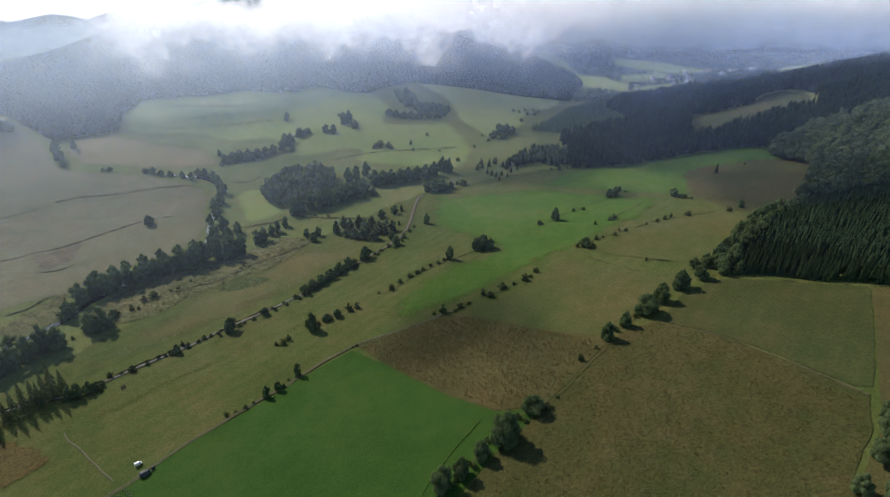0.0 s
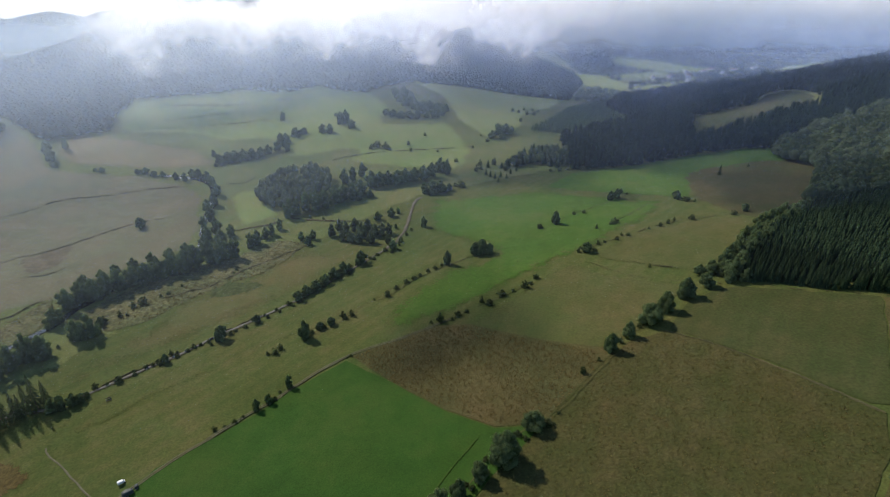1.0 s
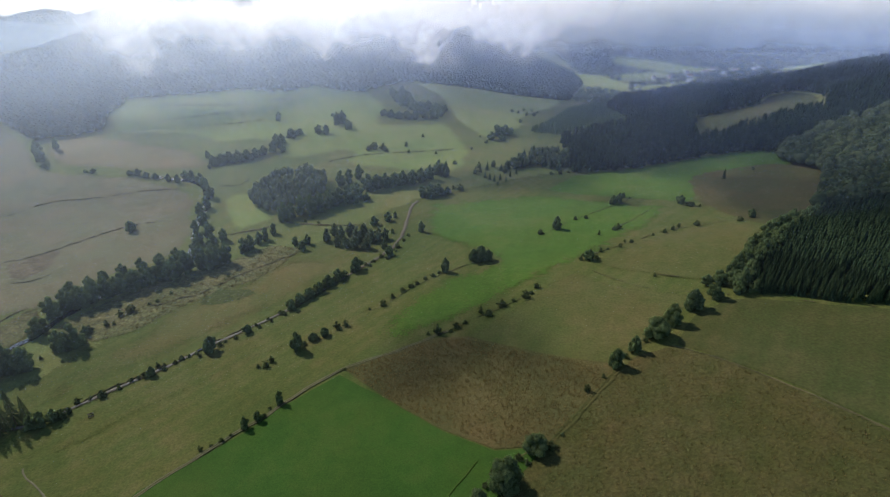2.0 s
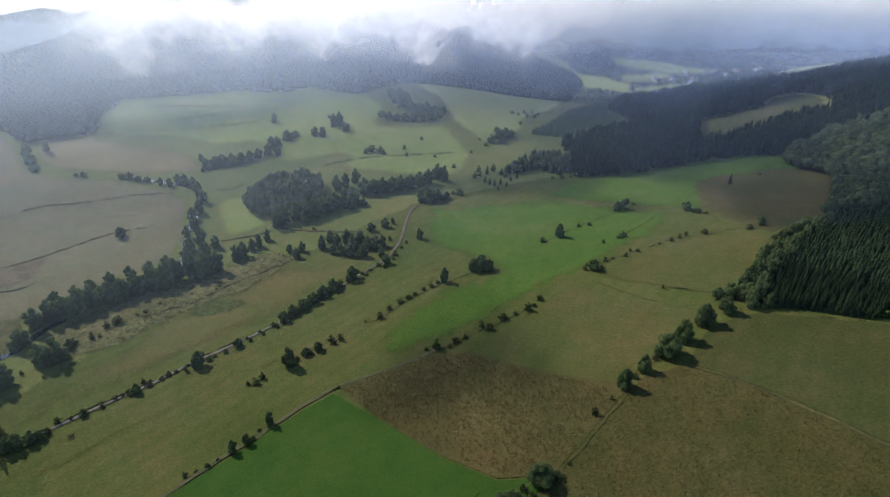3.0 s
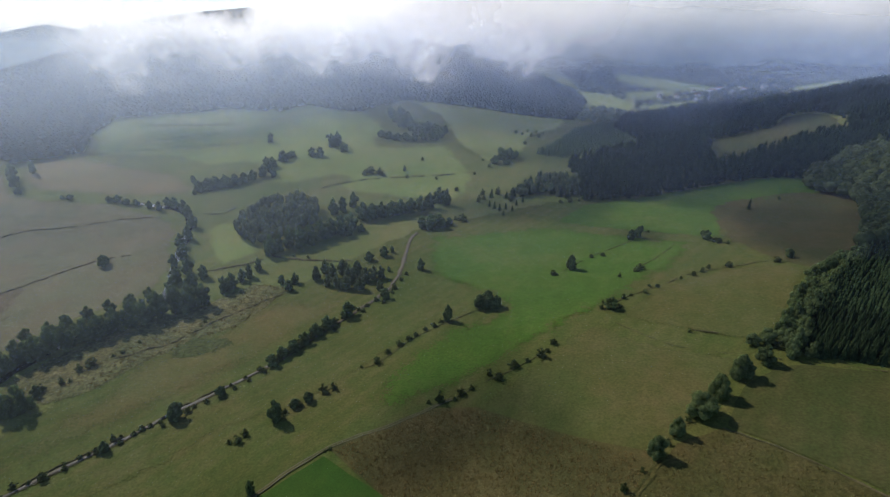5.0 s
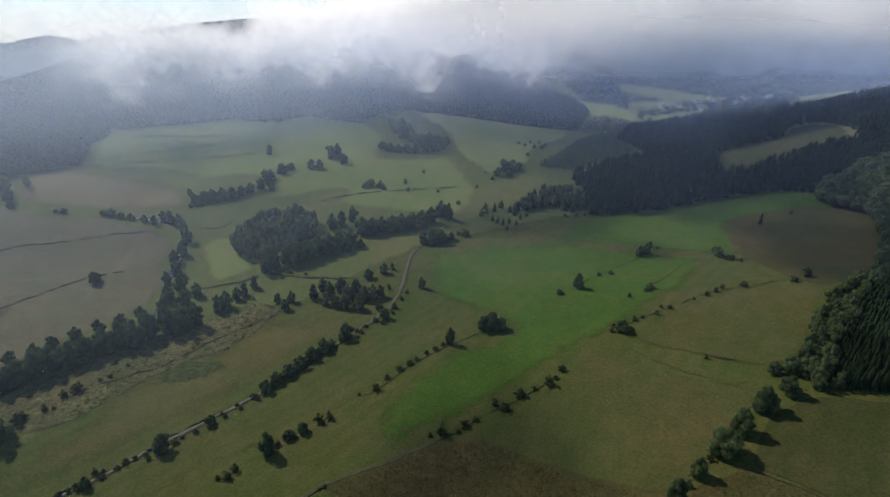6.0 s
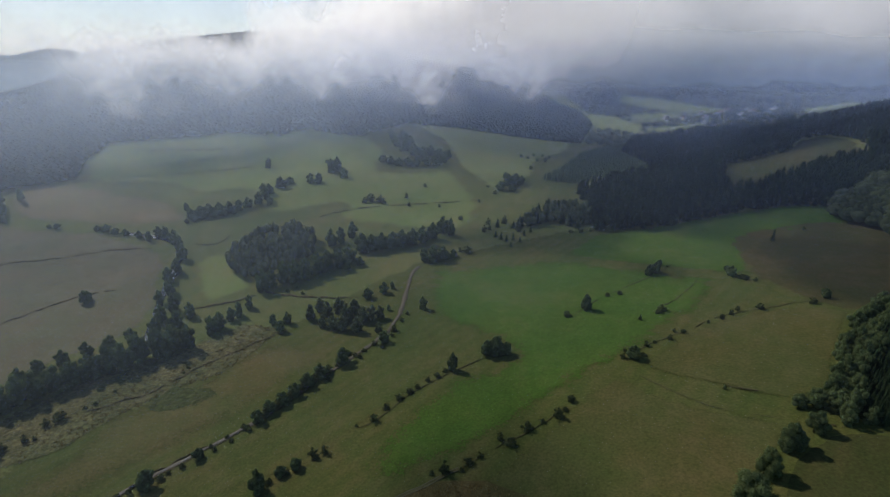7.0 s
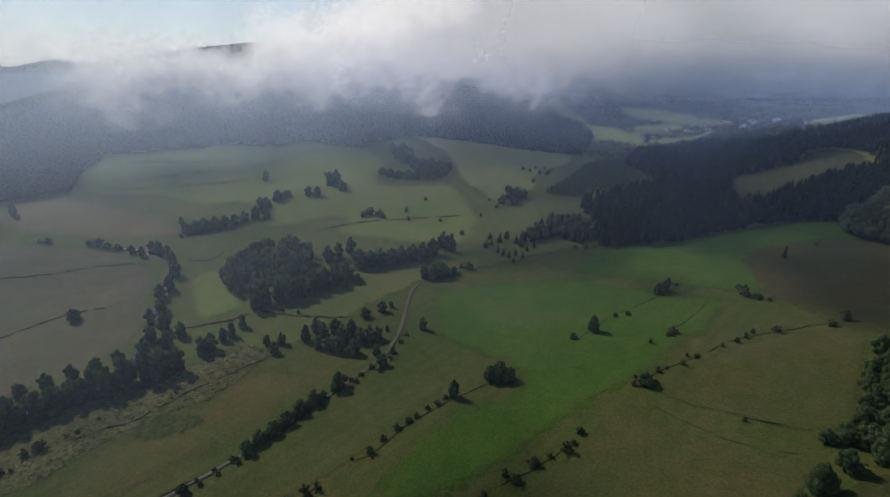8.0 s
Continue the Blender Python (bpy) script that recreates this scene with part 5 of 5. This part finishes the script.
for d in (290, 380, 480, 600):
    vapour_sheet("air_haze_layer", d, 900, -60, 240, M_AIRHAZE, "tinted sheet standing in for bluish haze over the valley", "mist", 0.5)
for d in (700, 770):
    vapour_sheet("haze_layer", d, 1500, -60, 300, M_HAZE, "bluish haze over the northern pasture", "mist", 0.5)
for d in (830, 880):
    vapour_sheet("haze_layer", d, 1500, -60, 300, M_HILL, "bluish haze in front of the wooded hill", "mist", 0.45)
# pale blue sheet added behind everything to cool the yellow low sky
M_HIGH = vapour("high_haze", 0.62, -300.0, 200.0, rag=0.3, grain=0.0009, fine=4.0, tint=(0.86, 0.93, 1.0), glow=0.95, ends=(-600.0, 600.0))
vapour_sheet("high_haze", 5200, 6500, -200, 2200, M_HIGH, "thin pale blue veil added to tint the low sky", "haze", 0.2, -0.4)
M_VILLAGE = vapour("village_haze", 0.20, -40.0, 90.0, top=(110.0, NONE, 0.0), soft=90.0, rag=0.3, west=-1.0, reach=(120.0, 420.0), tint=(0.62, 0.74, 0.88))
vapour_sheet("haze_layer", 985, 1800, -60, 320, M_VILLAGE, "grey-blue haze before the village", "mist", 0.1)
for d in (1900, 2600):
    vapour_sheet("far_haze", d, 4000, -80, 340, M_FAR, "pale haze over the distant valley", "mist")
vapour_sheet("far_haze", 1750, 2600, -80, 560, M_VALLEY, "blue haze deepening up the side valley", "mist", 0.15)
vapour_sheet("cloud_bank", 985, 2400, 40, 330, M_WISP, "ragged wisps of low cloud before the hill", "cloud", 0.35, -0.2)
vapour_sheet("cloud_bank", 1075, 2600, 30, 560, M_CLOUD, "low white cloud bank on the hill", "cloud", 0.4, -0.25)
vapour_sheet("cloud_bank", 2050, 3000, 0, 760, M_THICK, "grey depth of the low cloud bank", "cloud", 0.15)

# unseen broken cloud over the western slopes, towards the sun, added to shade meadows
def unseen_cloud(x0, x1, y0, y1, z, cell):
    nx, ny = int((x1 - x0) / cell), int((y1 - y0) / cell)
    verts, cover = [], []
    for j in range(ny + 1):
        for i in range(nx + 1):
            x, y = x0 + i * cell, y0 + j * cell
            # noise offset chosen so the shadows fall on the darker meadow patches
            n = noise.fractal(Vector((x / 250 + 6456.81, y / 250 - 3523.75, 1242.48)), 0.9, 2.1, 4)
            edge = min(1.0, i / 6, (nx - i) / 6, j / 6, (ny - j) / 6)
            verts.append((x, y, z + 25 * n))
            cover.append(n + edge - 1)
    faces = [(j * (nx + 1) + i, j * (nx + 1) + i + 1, (j + 1) * (nx + 1) + i + 1, (j + 1) * (nx + 1) + i) for j in range(ny) for i in range(nx)]
    mat, nt, out = nodes_of("unseen_cloud")
    att = add(nt, "ShaderNodeAttribute")
    att.attribute_name = "cover"
    a = range_of(nt, att.outputs["Fac"], 0.12, 0.46, 0.0, 0.64)
    d = add(nt, "ShaderNodeBsdfDiffuse", Color=(0.97, 0.97, 0.98, 1))
    tr = add(nt, "ShaderNodeBsdfTranslucent", Color=(0.97, 0.97, 0.98, 1))
    both, mx = add(nt, "ShaderNodeMixShader", Fac=0.5), nt.nodes.new("ShaderNodeMixShader")
    nt.links.new(d.outputs[0], both.inputs[1])
    nt.links.new(tr.outputs[0], both.inputs[2])
    nt.links.new(a, mx.inputs[0])
    nt.links.new(nt.nodes.new("ShaderNodeBsdfTransparent").outputs[0], mx.inputs[1])
    nt.links.new(both.outputs[0], mx.inputs[2])
    nt.links.new(mx.outputs[0], out.inputs[0])
    me = mesh_of("unseen_cloud", verts, faces, mat, True)
    me.attributes.new("cover", "FLOAT", "POINT").data.foreach_set("value", cover)
    return tagged(new("unseen_cloud", me), "unseen broken cloud over the western slopes, added to shade the meadows", "cloud", kind="stuff")


unseen_cloud(-1400, 150, 350, 1250, 480, 20)

# ---- small things ----
def solid(bm, size, at, bevel=0.0, turn=0.0):
    """Adds a box with rounded edges to a bmesh."""
    made = bmesh.ops.create_cube(bm, size=1.0, matrix=Matrix.LocRotScale(at, Euler((0, 0, turn)), size))
    if bevel:
        edges = {e for v in made["verts"] for e in v.link_edges}
        bmesh.ops.bevel(bm, geom=list(edges), offset=bevel, segments=2, affect="EDGES")


def from_bm(name, bm, mat, parent, label=""):
    me = bpy.data.meshes.new(name)
    bm.to_mesh(me)
    bm.free()
    me.materials.append(mat)
    return part(name, me, parent, label)


def wheel(parent, x, y, r):
    bm = bmesh.new()
    bmesh.ops.create_cone(bm, cap_ends=True, segments=14, radius1=r, radius2=r, depth=0.24, matrix=pose(x, y, r, 90))
    bmesh.ops.bevel(bm, geom=[e for e in bm.edges if e.calc_length() < 0.2], offset=0.04, segments=2, affect="EDGES")
    tyre = from_bm("wheel", bm, M_RUBBER, parent)
    bm = bmesh.new()
    bmesh.ops.create_cone(bm, cap_ends=True, segments=12, radius1=r * 0.6, radius2=r * 0.5, depth=0.27, matrix=pose(x, y, r, 90))
    from_bm("rim", bm, M_SLATE, tyre, "grey steel rim")


def van(x, y, turn):
    root = new("van")
    bm = bmesh.new()
    outline = [(-2.2, 0.45), (2.25, 0.45), (2.3, 0.95), (1.55, 1.15), (1.0, 1.95), (-2.1, 2.02), (-2.25, 1.2)]
    rings = [[bm.verts.new((px_, side, pz)) for px_, pz in outline] for side in (-0.92, 0.92)]
    bm.faces.new(rings[0])
    bm.faces.new(rings[1][::-1])
    for i in range(len(outline)):
        k = (i + 1) % len(outline)
        bm.faces.new((rings[0][i], rings[1][i], rings[1][k], rings[0][k]))
    bmesh.ops.recalc_face_normals(bm, faces=bm.faces)
    bmesh.ops.bevel(bm, geom=list(bm.edges), offset=0.1, segments=2, affect="EDGES")
    body = from_bm("body", bm, M_PAINT, root)
    for name, size, at in (("side_window", (0.7, 0.02, 0.45), (0.75, -0.925, 1.45)), ("side_window", (0.7, 0.02, 0.45), (0.75, 0.925, 1.45)), ("rear_window", (0.02, 1.3, 0.5), (-2.215, 0, 1.55))):
        bm = bmesh.new()
        solid(bm, size, at, 0.008)
        from_bm(name, bm, M_DARK, body, "dark glass")
    bm = bmesh.new()
    m = Matrix.Translation((1.3, 0, 1.57)) @ Euler((0, radians(34), 0)).to_matrix().to_4x4() @ Matrix.Diagonal((0.03, 1.55, 0.72, 1))
    bmesh.ops.create_cube(bm, size=1.0, matrix=m)
    from_bm("windscreen", bm, M_DARK, body, "dark glass")
    for px_ in (-1.4, 1.45):
        for side in (-0.82, 0.82):
            wheel(root, px_, side, 0.34)
    root.matrix_basis = pose(x, y, gz(x, y) + 0.42, 0, 0, turn) @ Matrix.Diagonal((0.64, 0.72, 0.74, 1))
    return tagged(root, "small white van parked beside the farm track", "van")


def trailer(x, y, turn):
    root = new("trailer")
    bm = bmesh.new()
    solid(bm, (3.2, 1.9, 0.35), (0, 0, 0.75), 0.04)
    from_bm("bed", bm, M_POST, root)
    bm = bmesh.new()
    bmesh.ops.create_icosphere(bm, subdivisions=3, radius=1.0)
    for v in bm.verts:
        c = v.co
        c.x, c.y = 1.65 * math.copysign(abs(c.x) ** 0.5, c.x), 1.0 * math.copysign(abs(c.y) ** 0.5, c.y)
        c.z = 0.9 + max(0.0, c.z) * (1.1 + 0.15 * noise.noise((c.x * 2, c.y * 2, 0)))
    from_bm("tarpaulin", bm, M_TARP, root, "sagging dark green tarpaulin")
    bm = bmesh.new()
    solid(bm, (1.4, 0.12, 0.12), (2.2, 0, 0.6), 0.02)
    from_bm("drawbar", bm, M_POST, root)
    for side in (-0.95, 0.95):
        wheel(root, -0.2, side, 0.36)
    root.matrix_basis = pose(x, y, gz(x, y) + 0.38, 0, 0, turn) @ Matrix.Diagonal((1.3, 1.3, 1.15, 1))
    return tagged(root, "dark tarpaulin-covered farm trailer beside the track", "trailer")


def house(name, x, y, turn, long, wide, eaves, roof_mat, wall_mat, label, category):
    """A gabled building with its door and windows."""
    root = new(name)
    bm = bmesh.new()
    solid(bm, (long, wide, eaves + 1.0), (0, 0, eaves / 2 - 0.5))
    from_bm("wall", bm, wall_mat, root)
    bm = bmesh.new()
    rise = wide * 0.42
    prof = [(-wide / 2 - 0.5, eaves - 0.25), (0, eaves + rise), (wide / 2 + 0.5, eaves - 0.25), (wide / 2 + 0.5, eaves - 0.45), (-wide / 2 - 0.5, eaves - 0.45)]
    rings = [[bm.verts.new((sx, py_, pz)) for py_, pz in prof] for sx in (-long / 2 - 0.4, long / 2 + 0.4)]
    bm.faces.new(rings[0])
    bm.faces.new(rings[1][::-1])
    for i in range(5):
        k = (i + 1) % 5
        bm.faces.new((rings[0][i], rings[1][i], rings[1][k], rings[0][k]))
    bmesh.ops.recalc_face_normals(bm, faces=bm.faces)
    roof = from_bm("roof", bm, roof_mat, root)
    if long > 6:
        bm = bmesh.new()
        solid(bm, (0.7, 0.7, 1.6), (long * 0.2, 0, eaves + rise + 0.3))
        from_bm("chimney", bm, roof_mat, roof)
    bm = bmesh.new()
    solid(bm, (1.0, 0.08, min(2.0, eaves * 0.8)), (0, -wide / 2 - 0.03, min(2.0, eaves * 0.8) / 2), 0.01)
    from_bm("door", bm, M_POST, root)
    for i in range(int(long / 2.6)):
        px_ = -long / 2 + 1.3 + i * 2.6
        if abs(px_) > 0.9:
            bm = bmesh.new()
            solid(bm, (1.0, 0.08, 1.2), (px_, -wide / 2 - 0.03, eaves * 0.55), 0.01)
            from_bm("window", bm, M_DARK, root)
    root.matrix_basis = pose(x, y, gz(x, y) + 0.3, 0, 0, turn)
    return tagged(root, label, category)


van(-128.8, 169.5, 44)
trailer(-122.6, 163.4, 40)
bm = bmesh.new()
bmesh.ops.create_cone(bm, cap_ends=True, segments=20, radius1=0.75, radius2=0.75, depth=1.5, matrix=pose(0, 0, 0.72, 90, 0, 40))
bmesh.ops.bevel(bm, geom=[e for e in bm.edges if e.calc_length() < 0.5], offset=0.12, segments=2, affect="EDGES")
bale = new("silage_bale")
from_bm("film", bm, M_TARP, bale)
bale.matrix_basis = pose(-120.8, 166.6, gz(-120.8, 166.6) + 0.35)
tagged(bale, "round silage bale in dark plastic film beside the track", "bale")
x, y, r = scatter([(-137, 150), (-131, 158), (-125.5, 161.5), (-121, 156), (-124, 147), (-132, 143)], 1.7, 25, 0.8)
tagged(wood("weed_clump", (x, y), r, TUFTS, (1.2, 2.6), (0.8, 1.6), M_BIRCH, "grey-green thicket of tall weeds beside the farm track"), category="weeds")
def feed_rack(x, y, turn):
    """A low wooden trough on trestle legs."""
    root = new("feed_rack")
    for side in (-0.32, 0.32):
        bm = bmesh.new()
        solid(bm, (3.4, 0.06, 0.42), (0, side, 0.62), 0.015)
        from_bm("side_board", bm, M_POST, root)
    bm = bmesh.new()
    solid(bm, (3.3, 0.62, 0.06), (0, 0, 0.44), 0.01)
    from_bm("floor_board", bm, M_POST, root)
    for px_ in (-1.4, 0.0, 1.4):
        for side in (-0.3, 0.3):
            bm = bmesh.new()
            solid(bm, (0.1, 0.1, 0.62), (px_, side, 0.2), 0.012)
            from_bm("leg", bm, M_POST, root)
    root.matrix_basis = pose(x, y, gz(x, y) + 0.26, 0, 0, turn) @ Matrix.Diagonal((0.72, 0.8, 0.8, 1))
    return tagged(root, "weathered dark wooden feed rack on the pasture", "feed rack", "feed racks on the pasture")


feed_rack(-166.6, 224.4, 38)
feed_rack(-165.2, 222.6, 38)
house("shed", 13, 486, 20, 3.6, 2.6, 2.1, M_SLATE, M_WALL, "small whitewashed shed beside the tree belt", "shed")
for k, (x, y, turn) in enumerate(((481, 1127, 10), (535, 1118, 60), (604, 1117, 30), (455, 1152, 80), (589, 1183, 15), (488, 1062, 50), (560, 1150, 0), (620, 1160, 70), (505, 1098, 25), (570, 1095, 45), (530, 1165, 65), (640, 1110, 20))):
    tagged(house("house", x, y, turn, 10 + k % 4, 7.5, 4.5 + k % 3, (M_ROOF, M_SLATE)[k % 2], M_WALL, "distant village house with pale walls and pitched roof", "house"), group="village houses")


def puddle(x, y, turn, long, wide):
    """A shallow pool with a wavering edge and a thin rim."""
    ring = [(long / 2 * math.cos(a) * (1 + 0.2 * math.sin(3 * a + x)), wide / 2 * math.sin(a) * (1 + 0.15 * math.cos(2 * a + y))) for a in (i * math.pi / 9 for i in range(18))]
    z = gz(x, y)
    verts = [(0, 0, 0)] + [(a, b, 0) for a, b in ring] + [(a * 1.06, b * 1.06, -0.06) for a, b in ring]
    faces = [(0, 1 + i, 1 + (i + 1) % 18) for i in range(18)] + [(1 + i, 19 + i, 19 + (i + 1) % 18, 1 + (i + 1) % 18) for i in range(18)]
    ob = new("puddle", mesh_of("puddle", verts, faces, M_WATER))
    ob.matrix_basis = pose(x, y, z + 0.78, 0, 0, turn)
    return tagged(ob, "rain puddle reflecting the sky on the gravel lane", "puddle", "puddles on the lane")


puddle(-147.2, 258.0, 41, 4.2, 1.5)
puddle(-143.0, 262.0, 42, 2.2, 1.1)
puddle(-132.5, 272.3, 44, 3.4, 1.3)

# the first plant of each style takes its own place
for key, (m, label, category, group) in PLACED.items():
    PROTOS[key].matrix_basis = m
    tagged(PROTOS[key], label, category, group)
